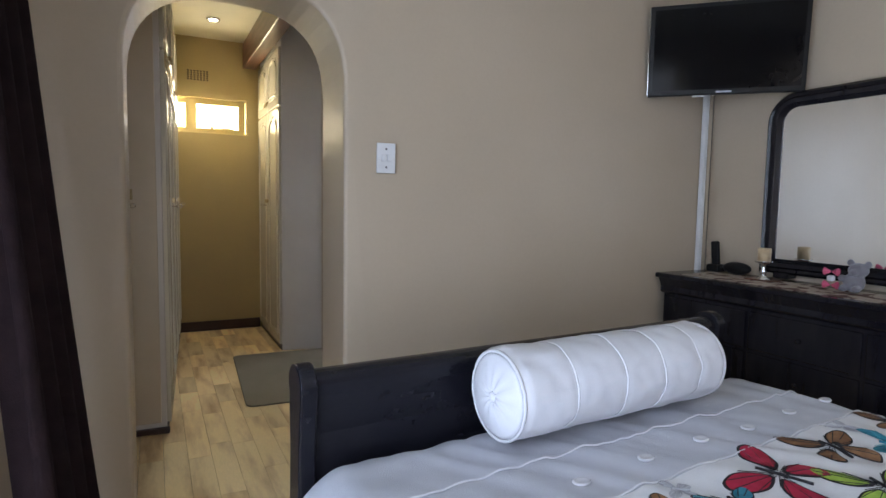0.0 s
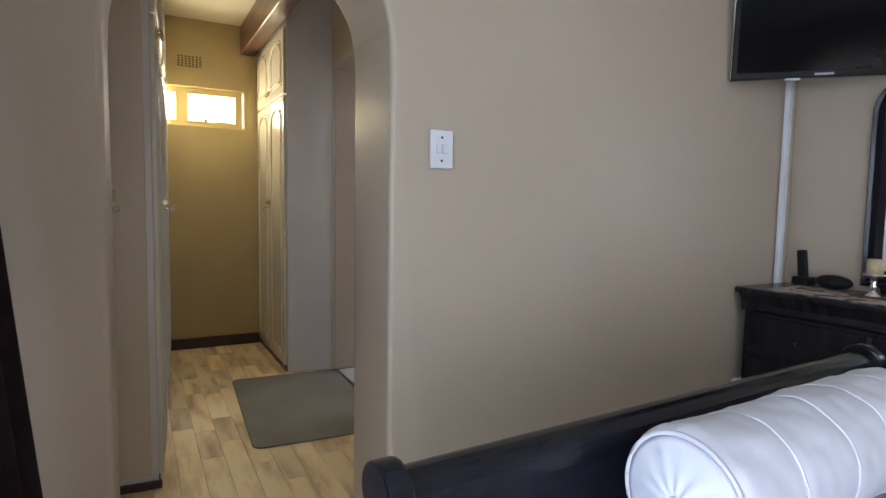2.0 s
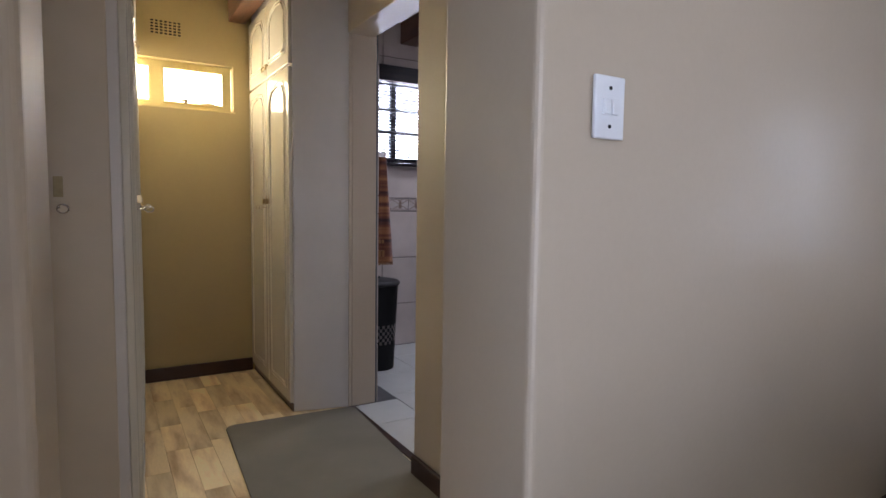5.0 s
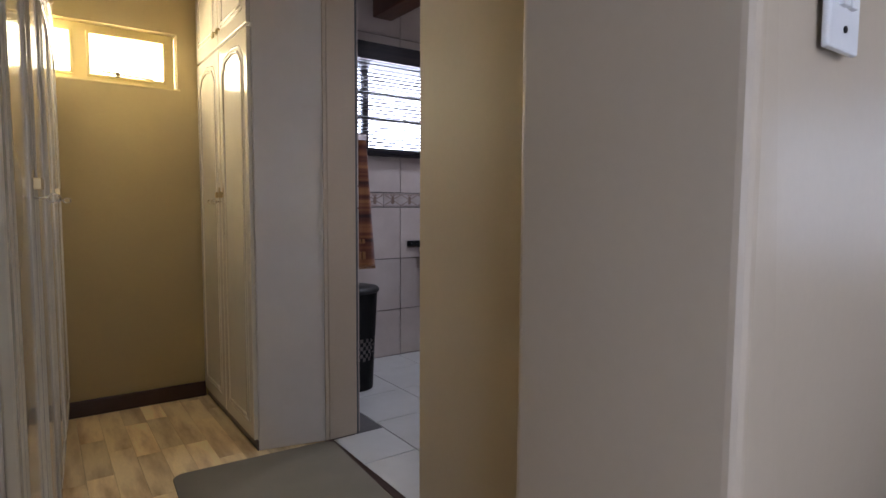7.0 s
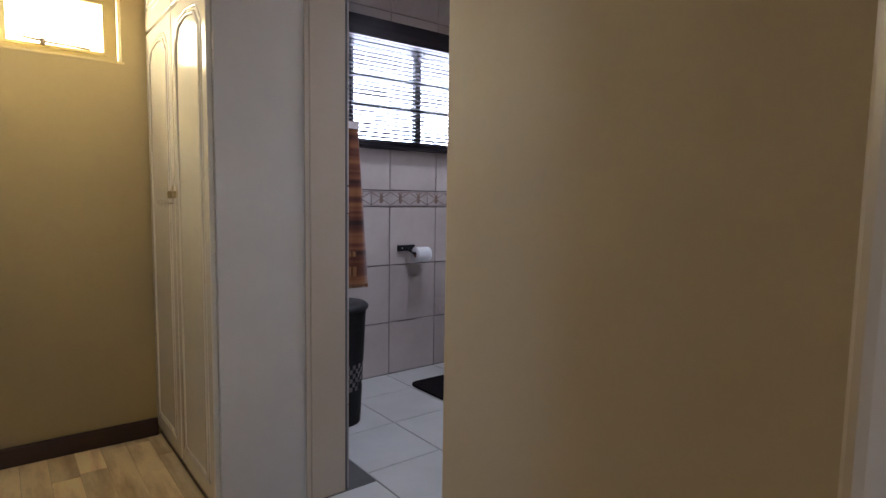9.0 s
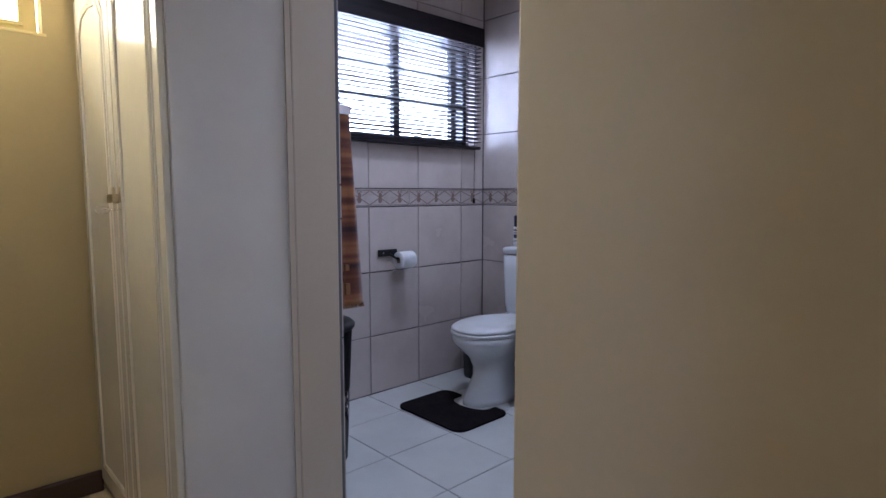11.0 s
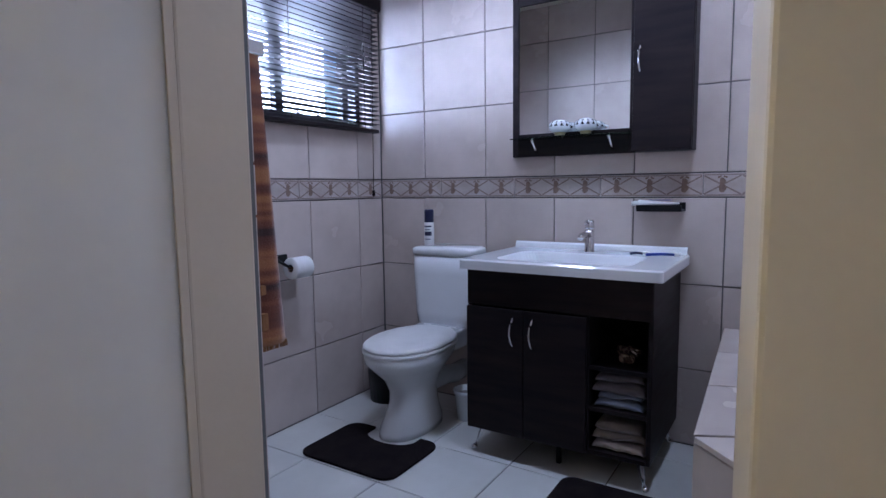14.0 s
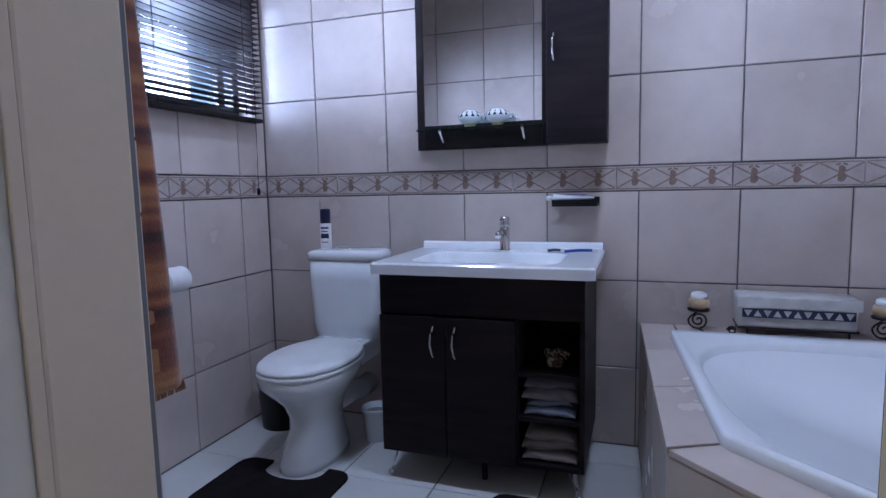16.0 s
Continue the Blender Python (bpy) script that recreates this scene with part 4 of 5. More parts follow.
for bx, by in ((2.55, 5.0), (2.55, 3.95)):
    d2 = thing("downlight", (bx, by, 2.55), "small round recessed downlight lit in the bathroom ceiling", "downlight")
    part("rim", lathe([(0.048, 0.010), (0.050, 0.002), (0.042, -0.004), (0.034, 0.002), (0.034, 0.010)], (bx, by, 2.55), 28), CHROME, d2, smooth=True)
    part("lens", lathe([(0.034, 0.0), (0.030, -0.003), (0.0005, -0.005)], (bx, by, 2.552), 24), LAMPFACE, d2, "glowing white lens")
    data = bpy.data.lights.new("bathroom_downlight_glow", "SPOT")
    data.energy, data.color, data.spot_size, data.spot_blend, data.shadow_soft_size = BATH_SPOT_W, (0.80, 0.88, 1.0), radians(150), 0.5, 0.10
    new("bathroom_downlight_glow", data).matrix_world = look((bx, by, 2.50), (bx, by + 0.0001, 0))

bm = prism(rounded(0.69, 1.372, 3.53, 4.655, 0.05), "z", 0.001, 0.009, 0.003)
turn_about(bm, (1.03, 4.09, 0), "Z", -3)
mat1 = single("door_mat", bm, RUG, "grey-taupe rubber-backed mat lying before the bathroom doorway", "mat")


# ---- bathroom ----
w3 = thing("window_3", (2.63, 5.93, 1.47), "wide steel-framed bathroom window with bright sky behind", "window", kind="structure")
fr = box(2.02, 3.345, 5.90, 5.94, 1.47, 1.515)
box(2.02, 3.345, 5.90, 5.94, 2.085, 2.12, bm=fr)
for x0, x1 in ((2.02, 2.05), (2.225, 2.272), (2.735, 2.782), (3.208, 3.252), (3.315, 3.345)):
    box(x0, x1, 5.90, 5.94, 1.515, 2.085, bm=fr)
for z in (1.725, 1.908):
    box(2.05, 3.315, 5.905, 5.93, z - 0.014, z + 0.014, bm=fr)
part("window_frame", fr, STEEL, w3)
part("window_sill", box(2.0, 3.36, 5.800, 5.90, 1.455, 1.470, 0.003), CERAMIC, w3)
p = part("pane", box(2.045, 3.32, 5.917, 5.921, 1.50, 2.09), PANE, w3)
p.visible_shadow = False
for x in (2.86, 3.0):
    part("stay", tube([(x, 5.895, 1.53), (x + 0.02, 5.88, 1.515), (x + 0.07, 5.885, 1.512)], 0.005, 6), BLACKPLASTIC, w3)


def blind():
    b = thing("venetian_blind", (2.66, 5.76, 1.45), "dark wooden venetian blind with open slats lowered over the window", "blind")
    x0, x1 = 2.03, 3.318
    part("head_rail", box(x0, x1, 5.725, 5.790, 2.13, 2.195, 0.004), DARK, b)
    part("valance", box(x0 - 0.005, x1 + 0.005, 5.712, 5.724, 2.085, 2.20, 0.003), DARK, b)
    part("bottom_rail", box(x0, x1, 5.735, 5.785, 1.445, 1.464, 0.004), DARK, b)
    n = 26
    slat = box(-(x1 - x0) / 2, (x1 - x0) / 2, -0.0245, 0.0245, -0.0016, 0.0016)
    me = None
    for k in range(n):
        z = 1.49 + (2.105 - 1.49) * k / (n - 1)
        if me is None:
            ob = part("slat", slat, DARK, b)
            me = ob.data
        else:
            ob = new("slat", me)
            ob.parent = b
            ORIGIN[ob.name] = ORIGIN[b.name]
        ob.matrix_basis = Matrix.Translation(Vector(((x0 + x1) / 2, 5.760, z)) - ORIGIN[b.name]) @ Matrix.Rotation(radians(-3.5), 4, "X")
        if k == 0:
            me.transform(Matrix.Translation(ORIGIN[b.name]))
    for x in (2.16, 2.68, 3.20):
        for y in (5.738, 5.782):
            part("ladder_cord", tube([(x, y, 1.46), (x, y, 2.13)], 0.0016, 5), DARK, b)
    cord = part("pull_cord", tube([(3.262, 5.728, 2.10), (3.263, 5.742, 1.135)], 0.0018, 5), DARK, b)
    part("tassel", lathe([(0.003, 0), (0.008, -0.006), (0.009, -0.028), (0.005, -0.034)], (3.263, 5.742, 1.135), 10), DARK, cord, smooth=True)


blind()


def toilet():
    t = thing("toilet", (3.0, 5.29, 0), "white ceramic close-coupled toilet with closed lid", "toilet")
    cy = 5.292

    def ring(xc, a, b, z, n=36, front=1.0):
        out = []
        for k in range(n):
            th = 2 * math.pi * k / n
            c, s = math.cos(th), math.sin(th)
            out.append((xc + (a * front if c < 0 else a) * c, cy + b * math.copysign(abs(s) ** 0.9, s), z))
        return out
    rings = [ring(2.955, 0.205, 0.112, 0.0), ring(2.955, 0.203, 0.112, 0.03), ring(2.965, 0.172, 0.098, 0.09), ring(2.975, 0.150, 0.090, 0.15), ring(2.975, 0.148, 0.092, 0.20), ring(2.97, 0.172, 0.112, 0.26),
             ring(2.96, 0.222, 0.152, 0.315), ring(2.955, 0.258, 0.180, 0.355), ring(2.955, 0.263, 0.186, 0.385), ring(2.955, 0.257, 0.180, 0.395)]
    part("pan", loft(rings), CERAMIC, t, smooth=True)
    part("rear_shelf", prism(rounded(3.10, 3.40, cy - 0.14, cy + 0.14, 0.04), "z", 0.345, 0.437, 0.012), CERAMIC, t, smooth=False)
    part("outlet", tube([(3.05, cy - 0.03, 0.20), (3.20, cy - 0.03, 0.19), (3.30, cy - 0.03, 0.17), (3.41, cy - 0.03, 0.17)], 0.05, 16), CERAMIC, t, smooth=True)
    part("seat", loft([ring(2.962, 0.268, 0.188, 0.397), ring(2.962, 0.273, 0.193, 0.402), ring(2.962, 0.273, 0.193, 0.412), ring(2.962, 0.268, 0.188, 0.416)]), WHITEPLASTIC, t, smooth=True)
    part("lid", loft([ring(2.962, 0.266, 0.186, 0.418), ring(2.962, 0.270, 0.190, 0.423), ring(2.962, 0.270, 0.190, 0.430), ring(2.962, 0.258, 0.180, 0.439), ring(2.962, 0.16, 0.11, 0.443)]), WHITEPLASTIC, t, smooth=True)
    for y in (cy - 0.075, cy + 0.075):
        part("hinge", tube([(3.215, y - 0.02, 0.430), (3.215, y + 0.02, 0.430)], 0.012, 10), WHITEPLASTIC, t, smooth=True)
    out = []
    for z, d in ((0.437, 0.012), (0.50, 0.006), (0.70, 0.0), (0.795, 0.0)):
        out.append([(x, y, z) for x, y in rounded(3.225 + d, 3.405, cy - 0.185 + d, cy + 0.185 - d, 0.05)])
    part("cistern", loft(out), CERAMIC, t, smooth=True)
    out = []
    for z, d in ((0.796, 0.002), (0.800, -0.005), (0.828, -0.005), (0.840, 0.004), (0.844, 0.03)):
        out.append([(x, y, z + (0.006 * math.cos((y - cy) * 9) - 0.004 if z > 0.83 else 0)) for x, y in rounded(3.225 + d, 3.407, cy - 0.185 + d, cy + 0.185 - d, 0.05)])
    part("cistern_lid", loft(out), CERAMIC, t, smooth=True)
    part("flush_button", lathe([(0.026, 0), (0.026, 0.005), (0.022, 0.007)], (3.30, cy - 0.005, 0.842), 20), CHROME, t, smooth=True)


toilet()
c = thing("aerosol_can", (3.315, 5.415, 0.842), "white and navy aerosol can standing on the cistern", "aerosol can")
part("can", lathe([(0.024, 0), (0.026, 0.004), (0.026, 0.115), (0.021, 0.128)], (3.315, 5.415, 0.842), 20), WHITEPLASTIC, c, smooth=True)
part("cap", lathe([(0.0245, 0.120), (0.0245, 0.182), (0.021, 0.188)], (3.315, 5.415, 0.842), 20), NAVY, c, "navy plastic cap", True)
bm = bmesh.new()
for z, h, w in ((0.095, 0.008, 0.30), (0.080, 0.004, 0.22), (0.05, 0.022, 0.30), (0.03, 0.004, 0.22)):
    rings = [[(3.315 + 0.0266 * math.cos(math.pi * 1.08 + a * w / 0.30), 5.415 + 0.0266 * math.sin(math.pi * 1.08 + a * w / 0.30), 0.842 + z + q * h) for a in [-0.8 + 1.6 * k / 8 for k in range(9)]] for q in (0, 1)]
    loft(rings, closed=False, cap=False, bm=bm)
part("label_bars", bm, NAVY, c, "navy printed label bars")

bn = thing("toilet_brush_pot", (3.17, 5.06, 0), "pale grey plastic pot standing behind the toilet", "pot")
part("pot", lathe([(0.050, 0.0), (0.062, 0.13), (0.068, 0.135), (0.068, 0.15), (0.060, 0.15), (0.048, 0.02)], (3.175, 5.112, 0), 24), ACRYLIC, bn, smooth=True)
part("contents", lathe([(0.055, 0.10), (0.05, 0.125), (0.02, 0.135)], (3.175, 5.112, 0), 16), GREYTOWEL, bn)
bm = lathe([(0.10, 0.0), (0.112, 0.20), (0.116, 0.21), (0.108, 0.21), (0.098, 0.01)], (3.20, 5.62, 0), 24)
single("waste_bin", bm, BLACKPLASTIC, "small black plastic waste bin behind the toilet", "bin", True)

# mats


def pedestal_mat():
    out = rounded(2.46, 2.84, 5.055, 5.555, 0.06, 5)
    cut = [(2.735 + 0.075 * math.cos(radians(a)) * -1 + 0.06, 5.292 + 0.128 * math.sin(radians(a))) for a in range(-90, 91, 12)]
    pts, done = [], False
    for p in out:
        pts.append(p)
    idx = min(range(len(pts)), key=lambda k: (pts[k][0] - 2.84) ** 2 + (pts[k][1] - 5.115) ** 2)
    outline = pts[idx + 1:] + pts[:idx + 1] if idx + 1 < len(pts) else pts
    outline = [p for p in outline]
    return prism(outline + [(2.84, 5.164)] + [(2.84 - (2.84 - x) * 1.0, y) for x, y in cut] + [(2.84, 5.42)], "z", 0.001, 0.014, 0.004)


single("pedestal_mat", pedestal_mat(), MATT, "dark brown pile mat cut round the toilet foot", "mat")
single("bath_mat", prism(rounded(2.34, 2.86, 4.02, 4.49, 0.05), "z", 0.001, 0.014, 0.004), MATT, "dark brown pile mat lying before the vanity", "mat")


def vanity():
    v = thing("vanity_cabinet", (3.14, 4.55, 0), "dark espresso vanity cabinet with two doors and open shelves", "vanity")
    x0, x1, y0, y1, z0, z1 = 2.875, 3.40, 4.175, 4.93, 0.115, 0.803
    t = 0.016
    part("side_panel", box(x0, x1, y0, y0 + t, z0, z1, 0.002), DARK, v)
    part("side_panel", box(x0, x1, y1 - t, y1, z0, z1, 0.002), DARK, v)
    part("divider", box(x0, x1, 4.405, 4.405 + t, z0, z1, 0.002), DARK, v)
    part("bottom_panel", box(x0, x1, y0 + t, y1 - t, z0, z0 + t), DARK, v)
    part("back_panel", box(x1 - 0.01, x1, y0 + t, y1 - t, z0 + t, z1), DARK, v)
    part("front_rail", box(x0 - 0.006, x0 + 0.012, y0 + 0.001, y1, 0.655, z1 - 0.002, 0.002), DARK, v)
    for z in (0.300, 0.462):
        part("shelf", box(x0 + 0.006, x1 - 0.012, y0 + t, 4.405, z - t, z), DARK, v)
    for a, b, hy in ((4.672, 4.930, 4.712), (4.412, 4.668, 4.628)):
        d = part("door", box(x0 - 0.017, x0 - 0.001, a, b, 0.117, 0.648, 0.003), DARK, v, "plain dark door")
        pts = []
        for k in range(13):
            u = k / 12
            pts.append((x0 - 0.017 - 0.024 * math.sin(math.pi * u) ** 0.6, hy + 0.008 * math.sin(math.pi * u), 0.495 + 0.125 * u))
        part("handle", tube(pts, 0.0045, 8), CHROME, d, "curved chrome handle", True)
    for x, y, s, w in ((x0 + 0.05, y1 - 0.05, 1, -1), (x0 + 0.05, y0 + 0.05, -1, -1), (x1 - 0.06, y1 - 0.05, 1, 1), (x1 - 0.06, y0 + 0.05, -1, 1)):
        bm = lathe([(0.020, 0.118), (0.016, 0.105), (0.009, 0.06), (0.008, 0.022)], (0, 0, 0), 12)
        for q in bm.verts:
            q.co.x += x + w * 0.035 * (1 - q.co.z / 0.118)
            q.co.y += y + s * 0.035 * (1 - q.co.z / 0.118)
        bmesh.ops.create_uvsphere(bm, u_segments=12, v_segments=8, radius=0.015, matrix=Matrix.Translation((x + w * 0.033, y + s * 0.033, 0.015)))
        part("leg", bm, CHROME, v, "splayed chrome leg", True)
    part("leg", lathe([(0.018, 0.118), (0.010, 0.06), (0.012, 0.0)], (x0 + 0.09, 4.555, 0), 12), BLACKPLASTIC, v)


vanity()


def washbasin():
    b = thing("washbasin", (3.12, 4.55, 0.803), "white moulded washbasin top with rectangular bowl on the vanity", "washbasin")
    x0, x1, y0, y1, z = 2.835, 3.408, 4.14, 4.955, 0.804
    zt = 0.846
    outer = rounded(x0, x1, y0, y1, 0.018, 6)

    def inner(r, d, q=0.06):
        return [(x, y, zt + d) for x, y in rounded(2.90 + r, 3.24 - r, 4.27 + r, 4.83 - r, q, 6)]
    n = len(outer)
    rings = [[(x, y, z) for x, y in outer], [(x, y, zt - 0.006) for x, y in outer]]
    rings.append([(x + (0.006 if x < 3.1 else -0.006), y + (0.006 if y < 4.5 else -0.006), zt) for x, y in outer])
    rings += [inner(0, 0), inner(0.006, -0.006), inner(0.03, -0.045), inner(0.07, -0.075), inner(0.12, -0.08)]
    part("top", loft(rings), CERAMIC, b, smooth=False)
    bm = prism([(3.392, zt - 0.004), (3.406, zt - 0.004), (3.406, zt + 0.030), (3.394, zt + 0.030), (3.386, zt + 0.022), (3.378, zt)], "y", y0 + 0.01, y1 - 0.01)
    part("upstand", bm, CERAMIC, b)
    part("waste", lathe([(0.022, 0), (0.020, 0.003), (0.008, 0.004)], (3.06, 4.55, zt - 0.079), 18), CHROME, b, smooth=True)
    tp = thing("mixer_tap", (3.30, 4.545, zt), "chrome single-lever mixer tap on the washbasin", "tap")
    part("body", lathe([(0.026, 0.0), (0.026, 0.005), (0.021, 0.010), (0.020, 0.09), (0.021, 0.10)], (3.30, 4.545, zt), 20), CHROME, tp, smooth=True)
    part("spout", tube([(3.30, 4.545, zt + 0.072), (3.22, 4.545, zt + 0.085), (3.18, 4.545, zt + 0.080), (3.172, 4.545, zt + 0.068)], 0.012, 12), CHROME, tp, smooth=True)
    part("lever", lathe([(0.020, 0.104), (0.021, 0.110), (0.021, 0.138), (0.018, 0.145)], (3.30, 4.545, zt), 20), CHROME, tp, smooth=True)
    part("lever_arm", box(3.235, 3.29, 4.538, 4.552, zt + 0.128, zt + 0.137, 0.003), CHROME, tp)


washbasin()
for (xa, ya), (xb, yb), lab, mt in (((3.25, 4.29), (3.30, 4.185), "blue and white toothbrush lying on the washbasin edge", BLUEINK), ((3.27, 4.36), (3.29, 4.31), "small white and navy razor lying on the washbasin edge", NAVY)):
    tb = thing("toothbrush" if mt is BLUEINK else "razor", (xa, ya, 0.847), lab, "toothbrush" if mt is BLUEINK else "razor")
    part("grip", tube([(xa, ya, 0.853), ((xa + xb) / 2, (ya + yb) / 2, 0.856), (xb, yb, 0.853)], 0.006, 8), mt, tb, smooth=True)
    part("head", box(xb - 0.008, xb + 0.008, yb - 0.025, yb, 0.848, 0.862, 0.003), WHITEPLASTIC, tb)



def folded_towel(z, layers, material_of, label):
    """Soft folded layers with a rounded front fold, sagging at the ends."""
    bm = bmesh.new()
    base = z
    for k, (thick, inset) in enumerate(layers):
        rows = []
        for j in range(21):
            u = j / 20
            y = 4.197 + inset + (0.203 - 2 * inset) * u
            side = min(u, 1 - u)
            h = thick * (0.45 + 0.55 * min(1, side / 0.16) ** 0.5)
            sag = 0.010 * math.sin(3.0 * u + 1.7 * k) - 0.004 * math.cos(7 * u + k)
            low = base + max(0, sag) * (k > 0)
            ring = []
            for q in range(15):
                a = math.pi * (0.5 + q / 14)
                wob = 0.004 * noise.noise((y * 28, k * 3.1, q * 0.35))
                ring.append((2.925 + 0.012 * (k % 2) + 0.030 * math.cos(a) + wob, y, low + h / 2 + h / 2 * math.sin(a) + wob * (q not in (0, 14))))
            ring += [(3.24, y, low), (3.24, y, low + h * 0.9)]
            rows.append(ring)
        loft(rows, bm=bm)
        base += thick * 0.93
    return single("folded_towel", bm, material_of, label, "towel", True, "folded towels in the vanity")


folded_towel(0.302, ((0.030, 0.012), (0.030, 0.020)), BLUETOWEL, "blue towel folded on the vanity shelf")
folded_towel(0.3565, ((0.042, 0.002), (0.036, 0.010)), MAUVETOWEL, "grey-mauve towel folded on top of the blue towel")
folded_towel(0.133, ((0.034, 0.004), (0.046, 0.0), (0.036, 0.014)), GREYTOWEL, "beige-grey towel folded on the lowest vanity shelf")
bm = bmesh.new()
for k in range(26):
    a, e = random.uniform(0, 6.28), random.uniform(0.1, 1.4)
    p = Vector((2.98, 4.29, 0.464 + 0.036))
    q = p + 0.044 * Vector((math.cos(a) * math.cos(e), 1.4 * math.sin(a) * math.cos(e), 0.7 * math.sin(e)))
    tube([p + (q - p) * 0.5 + Vector((0, 0, 0.01)), q, q + Vector((0.012 * math.cos(a + 2), 0.012 * math.sin(a + 2), -0.016))], 0.0035, 5, bm)
box(2.955, 3.005, 4.262, 4.318, 0.4625, 0.50, 0.014, bm=bm)
single("loofah_tie", bm, SHELL, "cream and brown spotted scrunched fabric on the vanity shelf", "scrunchie", True)


def mirror_cabinet():
    m = thing("mirror_cabinet", (3.36, 4.54, 1.285), "dark framed bathroom mirror with a side cabinet on the wall", "mirror cabinet")
    part("backboard", box(3.385, 3.408, 4.372, 4.957, 1.285, 2.05, 0.003), DARK, m)
    for y0, y1, z0, z1 in ((4.925, 4.957, 1.285, 2.05), (4.372, 4.400, 1.285, 2.05), (4.400, 4.925, 1.285, 1.392), (4.400, 4.925, 1.988, 2.05)):
        part("frame_rail", box(3.372, 3.386, y0, y1, z0, z1, 0.003), DARK, m)
    part("glass", box(3.380, 3.3845, 4.398, 4.927, 1.390, 1.990), MIRROR, m, "silvered mirror glass")
    part("body", box(3.305, 3.408, 4.132, 4.370, 1.285, 2.05, 0.003), DARK, m)
    d = part("door", box(3.288, 3.304, 4.134, 4.368, 1.287, 2.048, 0.003), DARK, m)
    pts = [(3.288 - 0.022 * math.sin(math.pi * k / 12) ** 0.6, 4.338 + 0.004 * math.sin(math.pi * k / 12), 1.605 + 0.115 * k / 12) for k in range(13)]
    part("handle", tube(pts, 0.0042, 8), CHROME, d, "curved chrome handle", True)
    s = part("shelf", prism([(3.370, 4.375), (3.370, 4.925), (3.285, 4.930), (3.262, 4.80), (3.258, 4.65), (3.262, 4.50), (3.285, 4.370)], "z", 1.362, 1.368), SHELFGLASS, m, "green-edged glass shelf")
    for y in (4.83, 4.47):
        part("shelf_bracket", tube([(3.372, y, 1.305), (3.345, y, 1.325), (3.318, y, 1.352), (3.308, y, 1.361)], 0.007, 8), CHROME, m, smooth=True)


mirror_cabinet()


def cup(x, y):
    c = thing("ceramic_cup", (x, y, 1.3685), "small white lidded pot with black triangle pattern on the glass shelf", "pot", "pots on the glass shelf")
    part("foot", lathe([(0.022, 0), (0.024, 0.012), (0.030, 0.018)], (x, y, 1.369), 18), BRASSY, c, smooth=True)
    part("bowl", lathe([(0.030, 0.016), (0.046, 0.028), (0.050, 0.042), (0.046, 0.056), (0.030, 0.068), (0.008, 0.074)], (x, y, 1.369), 24), CERAMIC, c, smooth=True)
    bm = bmesh.new()
    for k in range(12):
        a = 2 * math.pi * k / 12
        for r0, z0, r1, z1, w in ((0.0508, 0.0415, 0.0468, 0.0570, 0.17), (0.0465, 0.0575, 0.036, 0.0655, 0.15)):
            vs = [bm.verts.new((x + r0 * math.cos(a - w), y + r0 * math.sin(a - w), 1.369 + z0)), bm.verts.new((x + r0 * math.cos(a + w), y + r0 * math.sin(a + w), 1.369 + z0)),
                  bm.verts.new((x + r1 * math.cos(a), y + r1 * math.sin(a), 1.369 + z1))]
            bm.faces.new(vs)
    part("triangle_pattern", bm, BLACKP, c, "black triangles")
    part("grip", tube([(x, y - 0.046, 1.369 + 0.05), (x, y - 0.062, 1.369 + 0.045), (x, y - 0.062, 1.369 + 0.030), (x, y - 0.046, 1.369 + 0.028)], 0.004, 6), CERAMIC, c, smooth=True)


cup(3.315, 4.695)
cup(3.315, 4.575)
sd = thing("soap_dish", (3.37, 4.26, 1.04), "black wall-mounted soap dish rack below the tile border", "soap dish")
part("back_plate", box(3.398, 3.409, 4.165, 4.355, 1.030, 1.068, 0.003), BLACKPLASTIC, sd)
part("tray", box(3.325, 3.400, 4.168, 4.352, 1.030, 1.040, 0.003), BLACKPLASTIC, sd)
part("front_rail", box(3.322, 3.330, 4.168, 4.352, 1.038, 1.058, 0.002), BLACKPLASTIC, sd)
tpst = thing("toothpaste_tube", (3.36, 4.26, 1.04), "white and blue toothpaste tube lying on the wall rack", "toothpaste")
rings = []
for k in range(8):
    u = k / 7
    rings.append([(3.36 + (0.016) * math.cos(a), 4.185 + 0.165 * u, 1.064 + (0.004 + 0.012 * u) * math.sin(a)) for a in [2 * math.pi * j / 12 for j in range(12)]])
part("tube", loft(rings), WHITEPLASTIC, tpst, smooth=True)
part("cap", tube([(3.36, 4.350, 1.064), (3.36, 4.378, 1.064)], 0.010, 10), WHITEPLASTIC, tpst, smooth=True)
part("printed_band", box(3.346, 3.374, 4.215, 4.30, 1.077, 1.0795), BLUEINK, tpst, "blue printed band")

# toilet roll on the window wall
tr = thing("toilet_roll_holder", (2.60, 5.78, 0.82), "black bar toilet roll holder on the tiled wall", "holder")
part("plate", box(2.53, 2.66, 5.781, 5.796, 0.803, 0.842, 0.003), BLACKPLASTIC, tr)
part("screw", tube([(2.557, 5.782, 0.823), (2.557, 5.777, 0.823)], 0.005, 8), CHROME, tr)
part("arm", tube([(2.605, 5.785, 0.815), (2.603, 5.735, 0.800), (2.60, 5.715, 0.795), (2.72, 5.715, 0.795)], 0.007, 8), BLACKPLASTIC, tr, smooth=True)
rl = thing("toilet_roll", (2.67, 5.715, 0.795), "white toilet paper roll on its holder", "toilet roll")
ringsr = []
